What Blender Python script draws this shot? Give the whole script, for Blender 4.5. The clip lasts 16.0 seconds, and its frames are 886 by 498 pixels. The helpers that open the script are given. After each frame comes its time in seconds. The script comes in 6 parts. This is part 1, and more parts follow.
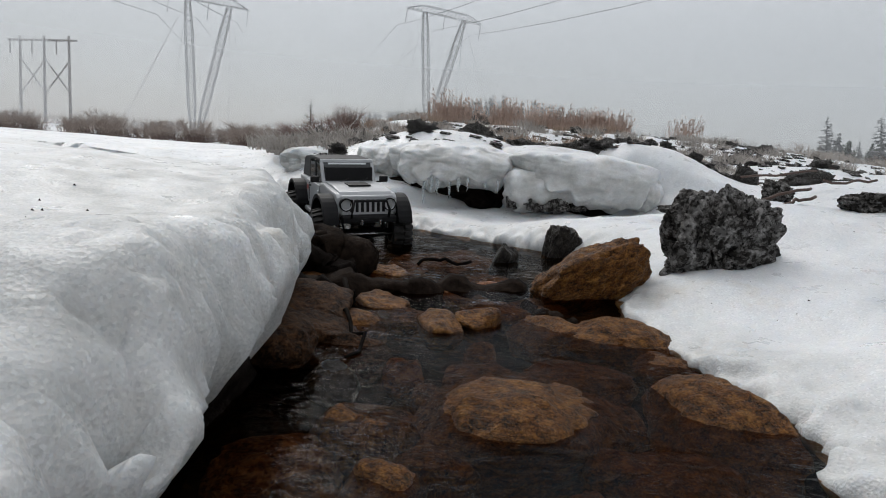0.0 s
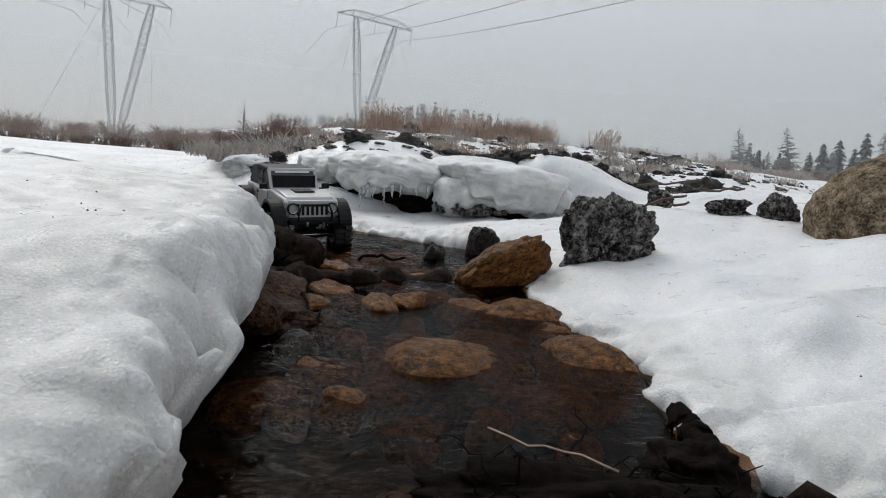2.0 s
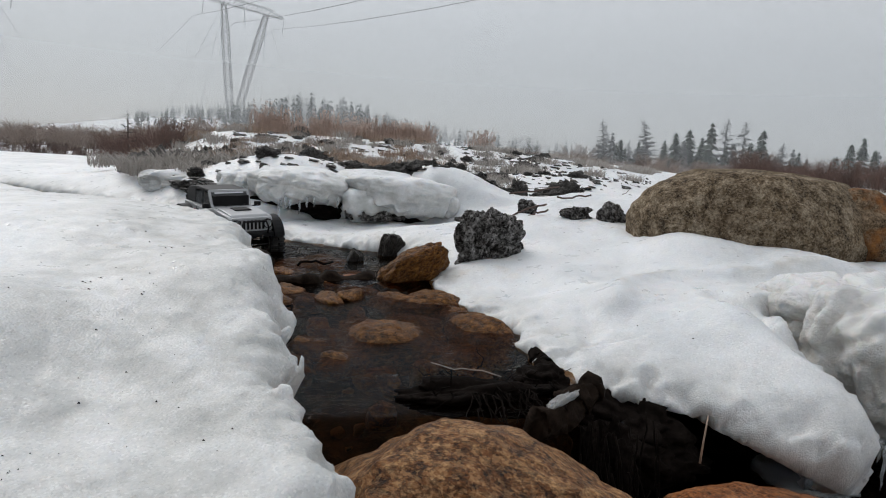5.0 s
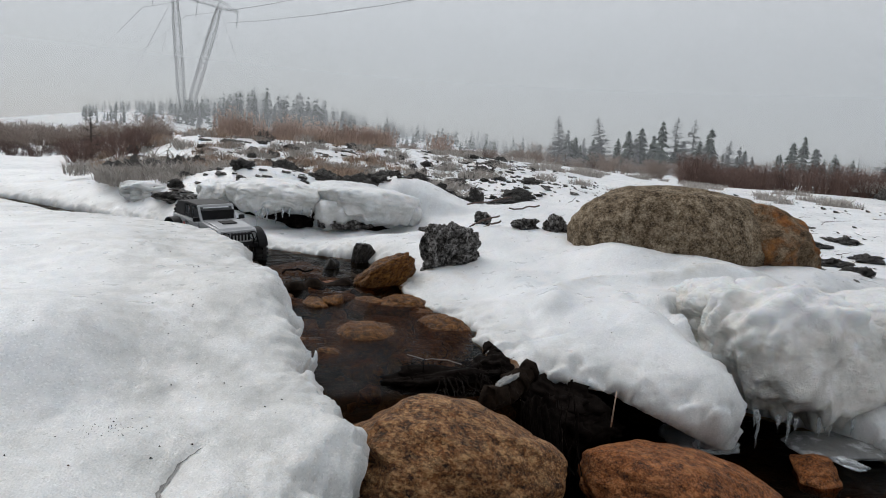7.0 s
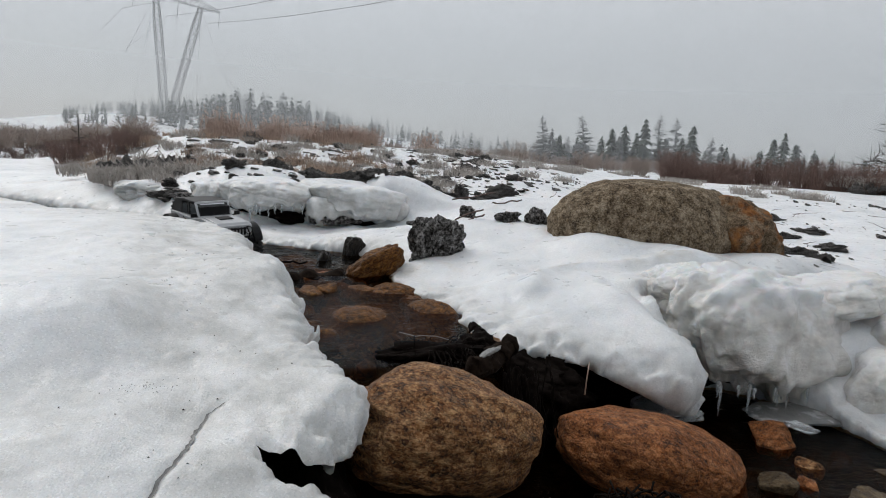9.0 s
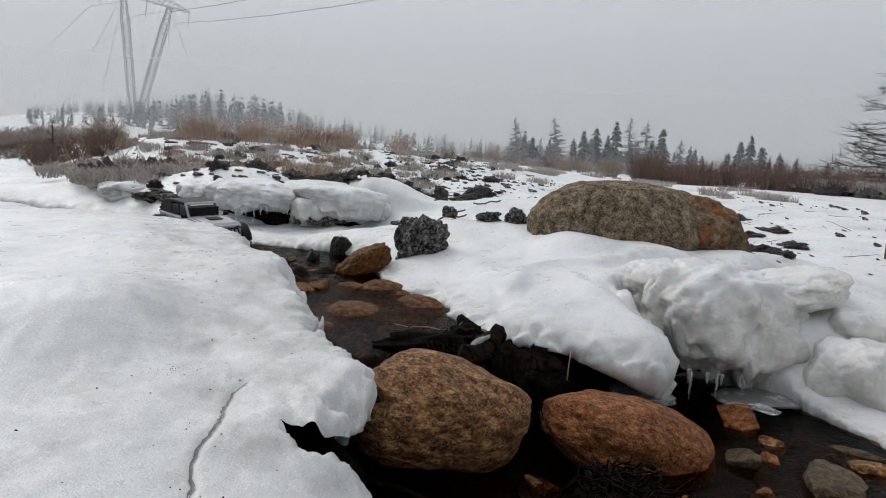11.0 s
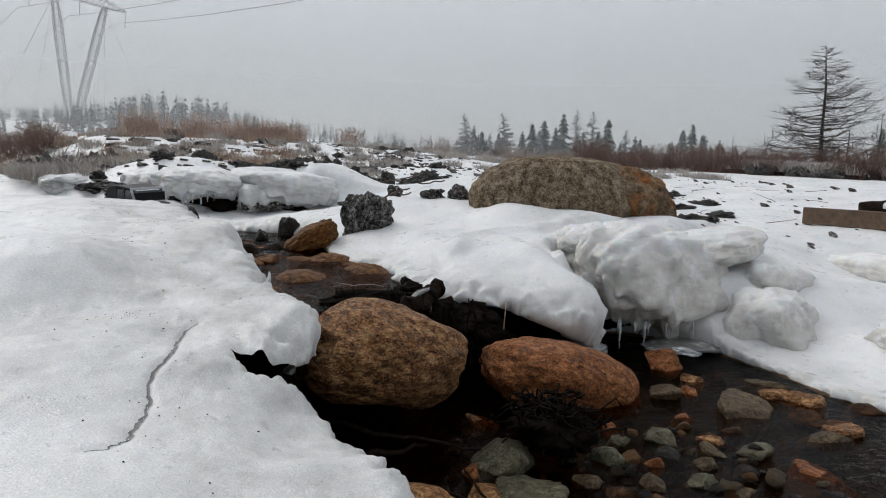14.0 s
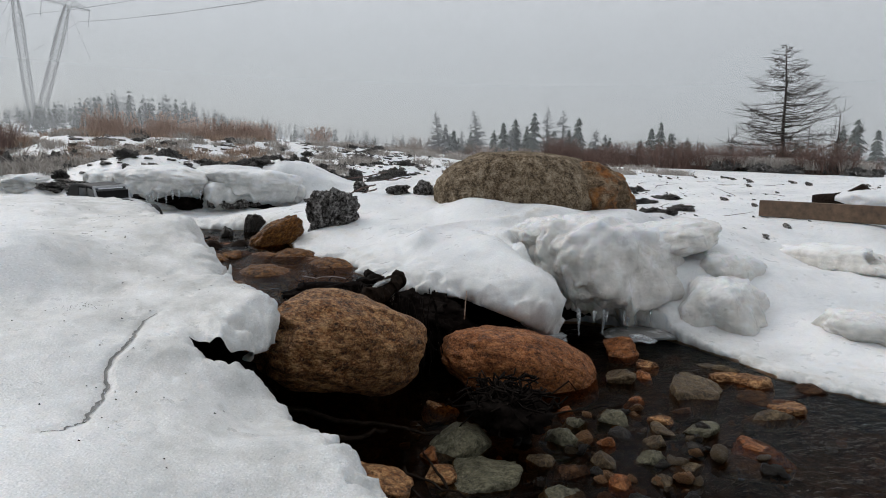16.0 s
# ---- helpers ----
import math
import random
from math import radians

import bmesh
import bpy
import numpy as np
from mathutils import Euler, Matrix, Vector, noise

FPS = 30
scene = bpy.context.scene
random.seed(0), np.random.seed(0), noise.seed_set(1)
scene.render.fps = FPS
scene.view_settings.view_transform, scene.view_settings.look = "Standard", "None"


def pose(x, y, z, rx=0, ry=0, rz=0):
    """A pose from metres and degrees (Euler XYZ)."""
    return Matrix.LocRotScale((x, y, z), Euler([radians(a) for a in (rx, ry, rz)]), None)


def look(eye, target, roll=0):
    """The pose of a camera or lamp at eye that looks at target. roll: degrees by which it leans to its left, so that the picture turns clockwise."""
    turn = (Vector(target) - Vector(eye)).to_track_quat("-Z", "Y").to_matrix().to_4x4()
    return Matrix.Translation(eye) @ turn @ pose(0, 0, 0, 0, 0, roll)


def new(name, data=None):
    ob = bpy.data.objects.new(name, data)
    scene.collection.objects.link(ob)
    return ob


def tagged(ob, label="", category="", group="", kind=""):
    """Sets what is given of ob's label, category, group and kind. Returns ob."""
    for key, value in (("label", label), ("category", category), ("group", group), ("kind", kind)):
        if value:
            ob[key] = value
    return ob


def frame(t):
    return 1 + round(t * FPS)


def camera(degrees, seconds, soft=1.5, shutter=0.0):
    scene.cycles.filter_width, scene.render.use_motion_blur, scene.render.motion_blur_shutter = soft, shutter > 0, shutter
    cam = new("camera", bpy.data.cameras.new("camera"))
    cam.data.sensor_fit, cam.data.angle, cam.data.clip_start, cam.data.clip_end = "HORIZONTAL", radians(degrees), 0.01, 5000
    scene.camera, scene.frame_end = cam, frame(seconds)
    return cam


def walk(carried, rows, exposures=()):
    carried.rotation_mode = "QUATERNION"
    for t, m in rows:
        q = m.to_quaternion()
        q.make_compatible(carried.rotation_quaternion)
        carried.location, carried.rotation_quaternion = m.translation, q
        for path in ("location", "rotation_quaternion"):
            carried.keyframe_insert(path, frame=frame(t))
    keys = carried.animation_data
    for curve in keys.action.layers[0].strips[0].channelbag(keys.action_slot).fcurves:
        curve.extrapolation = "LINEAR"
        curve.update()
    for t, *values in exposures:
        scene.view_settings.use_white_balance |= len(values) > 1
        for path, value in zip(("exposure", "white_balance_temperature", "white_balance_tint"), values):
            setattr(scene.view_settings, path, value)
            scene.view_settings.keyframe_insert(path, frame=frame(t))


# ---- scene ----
cam = camera(68.0, 16.0, soft=1.0)
PATH = [
    (0, (-0.019, -0.092, 0.347), (-0.007, 1.884, 0.043), 4.2),
    (0.5, (-0.019, -0.09, 0.341), (0.045, 1.888, 0.053), 4.4),
    (1, (-0.019, -0.127, 0.353), (0.101, 1.85, 0.074), 5.0),
    (1.5, (-0.016, -0.207, 0.368), (0.156, 1.767, 0.096), 5.1),
    (2, (-0.03, -0.32, 0.362), (0.185, 1.65, 0.09), 4.7),
    (2.5, (-0.06, -0.429, 0.369), (0.198, 1.534, 0.088), 4.8),
    (3, (-0.095, -0.511, 0.38), (0.209, 1.446, 0.094), 4.8),
    (3.5, (-0.124, -0.574, 0.384), (0.244, 1.371, 0.098), 4.3),
    (4, (-0.15, -0.624, 0.391), (0.289, 1.306, 0.104), 3.9),
    (4.5, (-0.171, -0.673, 0.412), (0.351, 1.237, 0.131), 3.8),
    (5, (-0.198, -0.746, 0.454), (0.366, 1.153, 0.181), 3.9),
    (5.2, (-0.214, -0.778, 0.471), (0.372, 1.117, 0.209), 4.2),
    (7.5, (-0.327, -1.062, 0.538), (0.369, 0.792, 0.258), 3.7),
    (8, (-0.339, -1.094, 0.528), (0.361, 0.758, 0.248), 3.4),
    (8.5, (-0.35, -1.121, 0.529), (0.359, 0.729, 0.25), 3.4),
    (9, (-0.361, -1.145, 0.527), (0.363, 0.699, 0.251), 3.5),
    (11.5, (-0.459, -1.25, 0.525), (0.357, 0.557, 0.261), 3.3),
    (12, (-0.475, -1.28, 0.52), (0.358, 0.52, 0.257), 2.9),
    (12.5, (-0.478, -1.308, 0.502), (0.373, 0.482, 0.237), 2.5),
    (13, (-0.469, -1.329, 0.482), (0.406, 0.449, 0.212), 2.3),
    (13.5, (-0.457, -1.334, 0.461), (0.443, 0.431, 0.19), 2.1),
    (14, (-0.449, -1.344, 0.451), (0.474, 0.41, 0.182), 1.9),
    (14.5, (-0.443, -1.358, 0.438), (0.499, 0.386, 0.172), 1.8),
    (15, (-0.444, -1.376, 0.435), (0.518, 0.357, 0.17), 1.8),
    (15.5, (-0.444, -1.391, 0.437), (0.534, 0.333, 0.171), 1.7),
    (16, (-0.438, -1.395, 0.438), (0.556, 0.321, 0.169), 1.5),
]
walk(cam, [(t, look(eye, target, roll)) for t, eye, target, roll in PATH])

# ---- world and sun: foggy overcast day ----
world = bpy.data.worlds.new("overcast_sky")
scene.world = world
world.use_nodes = True
wn, wl = world.node_tree.nodes, world.node_tree.links
wn.clear()
sky = wn.new("ShaderNodeTexSky")
sky.sky_type, sky.sun_disc = "NISHITA", False
sky.sun_elevation, sky.sun_rotation = radians(44), radians(-27)
coord = wn.new("ShaderNodeTexCoord")
sep = wn.new("ShaderNodeSeparateXYZ")
ramp = wn.new("ShaderNodeValToRGB")
ramp.color_ramp.elements[0].position, ramp.color_ramp.elements[0].color = 0.0, (0.21, 0.222, 0.232, 1)
ramp.color_ramp.elements[1].position, ramp.color_ramp.elements[1].color = 1.0, (0.74, 0.745, 0.76, 1)
for stop, tone in ((0.36, (0.49, 0.501, 0.51, 1)), (0.60, (0.56, 0.57, 0.58, 1))):
    ramp.color_ramp.elements.new(stop).color = tone
e = ramp.color_ramp.elements.new(0.22)
e.color = (0.57, 0.582, 0.59, 1)
mixer = wn.new("ShaderNodeMixRGB")
mixer.inputs[0].default_value = 0.02
back = wn.new("ShaderNodeBackground")
back.inputs[1].default_value = 1.0
wo = wn.new("ShaderNodeOutputWorld")
wl.new(coord.outputs["Generated"], sep.inputs[0])
wl.new(sep.outputs[2], ramp.inputs[0])
wl.new(ramp.outputs[0], mixer.inputs[1])
wl.new(sky.outputs[0], mixer.inputs[2])
wl.new(mixer.outputs[0], back.inputs[0])
wl.new(back.outputs[0], wo.inputs[0])

sun = new("sun", bpy.data.lights.new("sun", "SUN"))
sun.data.energy, sun.data.angle, sun.data.color = 1.4, radians(35), (1.0, 0.98, 0.95)
sun.matrix_world = look((-2.5, 5, 5.5), (0, 0, 0))


# ---- helpers of this scene ----
def smooth(a, b, x):
    k = np.clip((x - a) / (b - a), 0, 1)
    return k * k * (3 - 2 * k)


def lattice(i, j, k, seed):
    n = (i * 374761393 + j * 668265263 + k * 2147483647 + seed * 974634777) & 0xFFFFFFFF
    n = ((n ^ (n >> 13)) * 1274126177) & 0xFFFFFFFF
    return ((n ^ (n >> 16)) & 0xFFFF) / 32767.5 - 1.0


def vnoise(p, seed=0):
    """Value noise in -1..1 at the rows of p."""
    p = np.asarray(p, float)
    b = np.floor(p).astype(np.int64)
    f = p - b
    f = f * f * f * (f * (f * 6 - 15) + 10)
    out = 0.0
    for dx in (0, 1):
        for dy in (0, 1):
            for dz in (0, 1):
                w = (f[:, 0] if dx else 1 - f[:, 0]) * (f[:, 1] if dy else 1 - f[:, 1]) * (f[:, 2] if dz else 1 - f[:, 2])
                out = out + w * lattice(b[:, 0] + dx, b[:, 1] + dy, b[:, 2] + dz, seed)
    return out


def fbm(p, octaves=4, seed=0, gain=0.5):
    p = np.asarray(p, float)
    out, a = 0.0, 1.0
    for o in range(octaves):
        out = out + a * vnoise(p * 2 ** o + 17.3 * o, seed + o)
        a *= gain
    return out


def mesh_from(name, verts, faces, smooth_shade=True):
    me = bpy.data.meshes.new(name)
    me.from_pydata(np.asarray(verts, float).tolist(), [], np.asarray(faces).tolist() if isinstance(faces, np.ndarray) else faces)
    me.update()
    if smooth_shade:
        me.polygons.foreach_set("use_smooth", [True] * len(me.polygons))
    return me


def part(name, bm, material, parent=None, label=""):
    """Links a bmesh, or a ready mesh, as one object under a thing or a part."""
    if isinstance(bm, bmesh.types.BMesh):
        me = bpy.data.meshes.new(name)
        bm.to_mesh(me)
        bm.free()
    else:
        me = bm
    if material and not me.materials:
        me.materials.append(material)
    ob = new(name, me)
    if parent:
        ob.parent = parent
    if label:
        ob["label"] = label
    return ob


def thing(name, m, label, category, group="", kind=""):
    ob = new(name)
    ob.empty_display_size = 0.05
    ob.matrix_world = m
    return tagged(ob, label, category, group, kind)


# ---- materials ----
def base_material(name, rough=0.8, metal=0.0, spec=0.5):
    m = bpy.data.materials.new(name)
    m.use_nodes = True
    n, l = m.node_tree.nodes, m.node_tree.links
    b = n["Principled BSDF"]
    b.inputs["Roughness"].default_value = rough
    b.inputs["Metallic"].default_value = metal
    b.inputs["Specular IOR Level"].default_value = spec
    return m, n, l, b


def noise_node(n, l, scale, detail=6, space="Object", rough=0.6, vector=None):
    tc = n.new("ShaderNodeTexCoord")
    t = n.new("ShaderNodeTexNoise")
    t.inputs["Scale"].default_value, t.inputs["Detail"].default_value, t.inputs["Roughness"].default_value = scale, detail, rough
    l.new(vector or tc.outputs[space], t.inputs["Vector"])
    return t


def ramp_node(n, l, fac, stops):
    r = n.new("ShaderNodeValToRGB")
    els = r.color_ramp.elements
    els[0].position, els[0].color = stops[0][0], (*stops[0][1], 1)
    els[1].position, els[1].color = stops[-1][0], (*stops[-1][1], 1)
    for p, c in stops[1:-1]:
        els.new(p).color = (*c, 1)
    l.new(fac, r.inputs[0])
    return r


def mix_node(n, l, fac, a, b, mode="MIX"):
    x = n.new("ShaderNodeMixRGB")
    x.blend_type = mode
    for i, v in enumerate((fac, a, b)):
        if isinstance(v, (int, float)):
            x.inputs[i].default_value = v
        elif isinstance(v, tuple):
            x.inputs[i].default_value = (*v, 1)
        else:
            l.new(v, x.inputs[i])
    return x


def bump_node(n, l, height, strength, distance, b, chain=None):
    k = n.new("ShaderNodeBump")
    k.inputs["Strength"].default_value, k.inputs["Distance"].default_value = strength, distance
    l.new(height, k.inputs["Height"])
    if chain:
        l.new(chain.outputs[0], k.inputs["Normal"])
    l.new(k.outputs[0], b.inputs["Normal"])
    return k


def snow_material(name="old_snow", grey_mask=True):
    """Granular old snow; where the mask of the mesh rises it greys, for icy rims and for shade painted on the bank
    flank.
    """
    m, n, l, b = base_material(name, 0.55)
    tc = n.new("ShaderNodeTexCoord")
    grain = noise_node(n, l, 420, 3)
    mid = noise_node(n, l, 22, 5)
    big = noise_node(n, l, 2.6, 7, rough=0.68)
    dirt = noise_node(n, l, 70, 8, rough=0.8)
    col = ramp_node(n, l, big.outputs[0], [(0.28, (0.53, 0.552, 0.57)), (0.45, (0.69, 0.708, 0.722)), (0.62, (0.80, 0.81, 0.82)), (0.8, (0.84, 0.85, 0.86))])
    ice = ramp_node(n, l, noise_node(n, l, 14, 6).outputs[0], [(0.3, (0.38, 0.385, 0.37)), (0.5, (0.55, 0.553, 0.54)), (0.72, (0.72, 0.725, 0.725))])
    if grey_mask:
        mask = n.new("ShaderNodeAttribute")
        mask.attribute_name = "grey_mask"
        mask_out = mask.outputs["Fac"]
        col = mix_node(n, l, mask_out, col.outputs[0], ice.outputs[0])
    fleck = ramp_node(n, l, dirt.outputs[0], [(0.60, (1, 1, 1)), (0.68, (0.66, 0.60, 0.52)), (0.78, (0.22, 0.19, 0.15))])
    where = ramp_node(n, l, noise_node(n, l, 5.5, 4).outputs[0], [(0.48, (0, 0, 0)), (0.66, (1, 1, 1))])
    mul = mix_node(n, l, where.outputs[0], col.outputs[0], mix_node(n, l, 1.0, col.outputs[0], fleck.outputs[0], "MULTIPLY").outputs[0])
    cell = n.new("ShaderNodeTexVoronoi")
    cell.inputs["Scale"].default_value = 460
    l.new(tc.outputs["Object"], cell.inputs["Vector"])
    bead = n.new("ShaderNodeSeparateColor")
    l.new(cell.outputs["Color"], bead.inputs[0])
    speck = ramp_node(n, l, bead.outputs[0], [(0.0, (0.85, 0.86, 0.87)), (0.2, (0.96, 0.96, 0.965)), (0.85, (1.01, 1.01, 1.01)), (1.0, (1.14, 1.14, 1.14))])
    mul = mix_node(n, l, 1.0, mul.outputs[0], speck.outputs[0], "MULTIPLY")
    brown = ramp_node(n, l, noise_node(n, l, 3.2, 6, rough=0.7).outputs[0], [(0.60, (1, 1, 1)), (0.75, (0.86, 0.80, 0.72))])
    l.new(mix_node(n, l, 1.0, mul.outputs[0], brown.outputs[0], "MULTIPLY").outputs[0], b.inputs["Base Color"])
    rr = ramp_node(n, l, mid.outputs[0], [(0.35, (0.25, 0.25, 0.25)), (0.65, (0.7, 0.7, 0.7))])
    l.new(rr.outputs[0], b.inputs["Roughness"])
    b.inputs["Subsurface Weight"].default_value = 0.35
    b.inputs["Subsurface Radius"].default_value = (0.012, 0.016, 0.02)
    b.inputs["Subsurface Scale"].default_value = 1.0
    vor = n.new("ShaderNodeTexVoronoi")
    vor.inputs["Scale"].default_value = 330
    l.new(tc.outputs["Object"], vor.inputs["Vector"])
    k = bump_node(n, l, mid.outputs[0], 0.12, 0.006, b)
    k = bump_node(n, l, noise_node(n, l, 160, 8, rough=0.8).outputs[0], 0.22, 0.004, b, k)
    k = bump_node(n, l, vor.outputs["Distance"], 0.24, 0.003, b, k)
    bump_node(n, l, grain.outputs[0], 0.25, 0.002, b, k)
    return m


def ice_material(name="dirty_ice", tone=(0.68, 0.685, 0.68), capped=False):
    m, n, l, b = base_material(name, 0.22)
    a = noise_node(n, l, 16, 6)
    c = noise_node(n, l, 90, 8, rough=0.75)
    col = ramp_node(n, l, a.outputs[0], [(0.3, tuple(t * 0.72 for t in tone)), (0.55, tone), (0.75, (0.84, 0.85, 0.86))])
    fleck = ramp_node(n, l, c.outputs[0], [(0.62, (1, 1, 1)), (0.70, (0.5, 0.46, 0.4)), (0.80, (0.2, 0.18, 0.15))])
    icy = mix_node(n, l, 0.8, col.outputs[0], fleck.outputs[0], "MULTIPLY")
    # capped: white at the top, the grey tone lower down
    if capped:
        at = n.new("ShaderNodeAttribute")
        at.attribute_name = "grey_mask"
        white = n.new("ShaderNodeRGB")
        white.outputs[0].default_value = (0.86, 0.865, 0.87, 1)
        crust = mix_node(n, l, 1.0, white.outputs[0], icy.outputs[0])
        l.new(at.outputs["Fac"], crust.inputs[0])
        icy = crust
    l.new(icy.outputs[0], b.inputs["Base Color"])
    b.inputs["Subsurface Weight"].default_value = 0.5
    b.inputs["Subsurface Radius"].default_value = (0.012, 0.016, 0.02)
    b.inputs["Subsurface Scale"].default_value = 1.0
    k = bump_node(n, l, noise_node(n, l, 55, 7, rough=0.7).outputs[0], 0.9, 0.012, b)
    bump_node(n, l, noise_node(n, l, 300, 4).outputs[0], 0.6, 0.003, b, k)
    return m


def clear_ice_material():
    m, n, l, b = base_material("clear_ice", 0.08)
    b.inputs["Base Color"].default_value = (0.86, 0.9, 0.92, 1)
    b.inputs["Transmission Weight"].default_value = 0.75
    b.inputs["IOR"].default_value = 1.31
    bump_node(n, l, noise_node(n, l, 70, 3).outputs[0], 0.4, 0.003, b)
    return m


def rock_material(name, dark, mid_, light, rough=0.6, speckle=420, bump=0.6, grain=60, band=1.0, veins=0.55):
    m, n, l, b = base_material(name, rough, 0.0, 0.2 if rough < 0.6 else 0.12)
    big = noise_node(n, l, 9, 5)
    tc = n.new("ShaderNodeTexCoord")
    grainwise = n.new("ShaderNodeMapping")
    grainwise.inputs["Rotation"].default_value = (0.4, 0.5, 0.3)
    grainwise.inputs["Scale"].default_value = (1.0 / band ** 0.5, 1.0 / band ** 0.5, band)
    l.new(tc.outputs["Object"], grainwise.inputs[0])
    fine = noise_node(n, l, grain, 8, rough=0.7, vector=grainwise.outputs[0])
    vor = n.new("ShaderNodeTexVoronoi")
    vor.inputs["Scale"].default_value = speckle
    l.new(tc.outputs["Object"], vor.inputs["Vector"])
    hue = n.new("ShaderNodeSeparateColor")
    l.new(vor.outputs["Color"], hue.inputs[0])
    crystal = ramp_node(n, l, hue.outputs[0], [(0.12, dark), (0.45, mid_), (0.9, light)])
    patch = ramp_node(n, l, fine.outputs[0], [(0.38, dark), (0.49, mid_), (0.62, light)])
    mixc = mix_node(n, l, 0.6, crystal.outputs[0], patch.outputs[0])
    wear = ramp_node(n, l, big.outputs[0], [(0.3, (0.62, 0.58, 0.55)), (0.55, (1, 1, 1)), (0.8, (1.18, 1.12, 1.06))])
    vein = ramp_node(n, l, noise_node(n, l, 42, 9, rough=0.7, vector=grainwise.outputs[0]).outputs[0], [(0.455, (1, 1, 1)), (0.5, (0.22, 0.2, 0.2)), (0.53, (1, 1, 1))])
    worn = mix_node(n, l, 0.85, mixc.outputs[0], wear.outputs[0], "MULTIPLY")
    l.new(mix_node(n, l, veins, worn.outputs[0], vein.outputs[0], "MULTIPLY").outputs[0], b.inputs["Base Color"])
    k = bump_node(n, l, fine.outputs[0], bump, 0.018, b)
    bump_node(n, l, hue.outputs[0], 0.35, 0.0025, b, k)
    return m


def rust_material():
    """The same lichen-grey stone with a few iron stains."""
    m = rock_material("rust_stained_rock", (0.026, 0.018, 0.012), (0.150, 0.104, 0.060), (0.38, 0.29, 0.20), 0.85, 330, 0.9, 26)
    n, l = m.node_tree.nodes, m.node_tree.links
    b = n["Principled BSDF"]
    old = b.inputs["Base Color"].links[0].from_socket
    where = ramp_node(n, l, noise_node(n, l, 7, 5, rough=0.65).outputs[0], [(0.45, (0, 0, 0)), (0.60, (0.85, 0.85, 0.85))])
    iron = ramp_node(n, l, noise_node(n, l, 28, 6).outputs[0], [(0.3, (0.05, 0.016, 0.007)), (0.5, (0.24, 0.085, 0.022)), (0.7, (0.36, 0.16, 0.045))])
    l.new(mix_node(n, l, where.outputs[0], old, iron.outputs[0]).outputs[0], b.inputs["Base Color"])
    return m


def plain_material(name, color, rough=0.6, metal=0.0, var=0.25, scale=40, bump=0.2, dist=0.002, spec=0.5):
    m, n, l, b = base_material(name, rough, metal, spec)
    t = noise_node(n, l, scale, 6)
    lo, hi = tuple(c * (1 - var) for c in color), tuple(min(1, c * (1 + var)) for c in color)
    l.new(ramp_node(n, l, t.outputs[0], [(0.3, lo), (0.7, hi)]).outputs[0], b.inputs["Base Color"])
    if bump:
        bump_node(n, l, t.outputs[0], bump, dist, b)
    return m


def water_material():
    m = bpy.data.materials.new("stream_water")
    m.use_nodes = True
    n, l = m.node_tree.nodes, m.node_tree.links
    n.clear()
    o = n.new("ShaderNodeOutputMaterial")
    tr = n.new("ShaderNodeBsdfTransparent")
    tr.inputs[0].default_value = (0.45, 0.31, 0.18, 1)
    gl = n.new("ShaderNodeBsdfGlossy")
    gl.inputs["Roughness"].default_value = 0.06
    gl.inputs["Color"].default_value = (0.95, 0.95, 0.95, 1)
    fr = n.new("ShaderNodeFresnel")
    fr.inputs["IOR"].default_value = 1.2
    mx = n.new("ShaderNodeMixShader")
    tc = n.new("ShaderNodeTexCoord")
    mp = n.new("ShaderNodeMapping")
    mp.inputs["Scale"].default_value = (1.0, 2.0, 1.0)
    mp.inputs["Rotation"].default_value = (0, 0, 0.5)
    l.new(tc.outputs["Object"], mp.inputs[0])
    a = noise_node(n, l, 36, 2, vector=mp.outputs[0])
    c = noise_node(n, l, 11, 2, vector=mp.outputs[0])
    b1 = n.new("ShaderNodeBump")
    b1.inputs["Strength"].default_value, b1.inputs["Distance"].default_value = 0.6, 0.007
    b2 = n.new("ShaderNodeBump")
    b2.inputs["Strength"].default_value, b2.inputs["Distance"].default_value = 0.5, 0.016
    l.new(a.outputs[0], b1.inputs["Height"])
    l.new(c.outputs[0], b2.inputs["Height"])
    l.new(b2.outputs[0], b1.inputs["Normal"])
    l.new(b1.outputs[0], gl.inputs["Normal"])
    l.new(b1.outputs[0], fr.inputs["Normal"])
    part_ = n.new("ShaderNodeMath")
    part_.operation = "MULTIPLY"
    part_.inputs[1].default_value = 0.45
    l.new(fr.outputs[0], part_.inputs[0])
    l.new(part_.outputs[0], mx.inputs[0])
    l.new(tr.outputs[0], mx.inputs[1])
    l.new(gl.outputs[0], mx.inputs[2])
    l.new(mx.outputs[0], o.inputs[0])
    return m


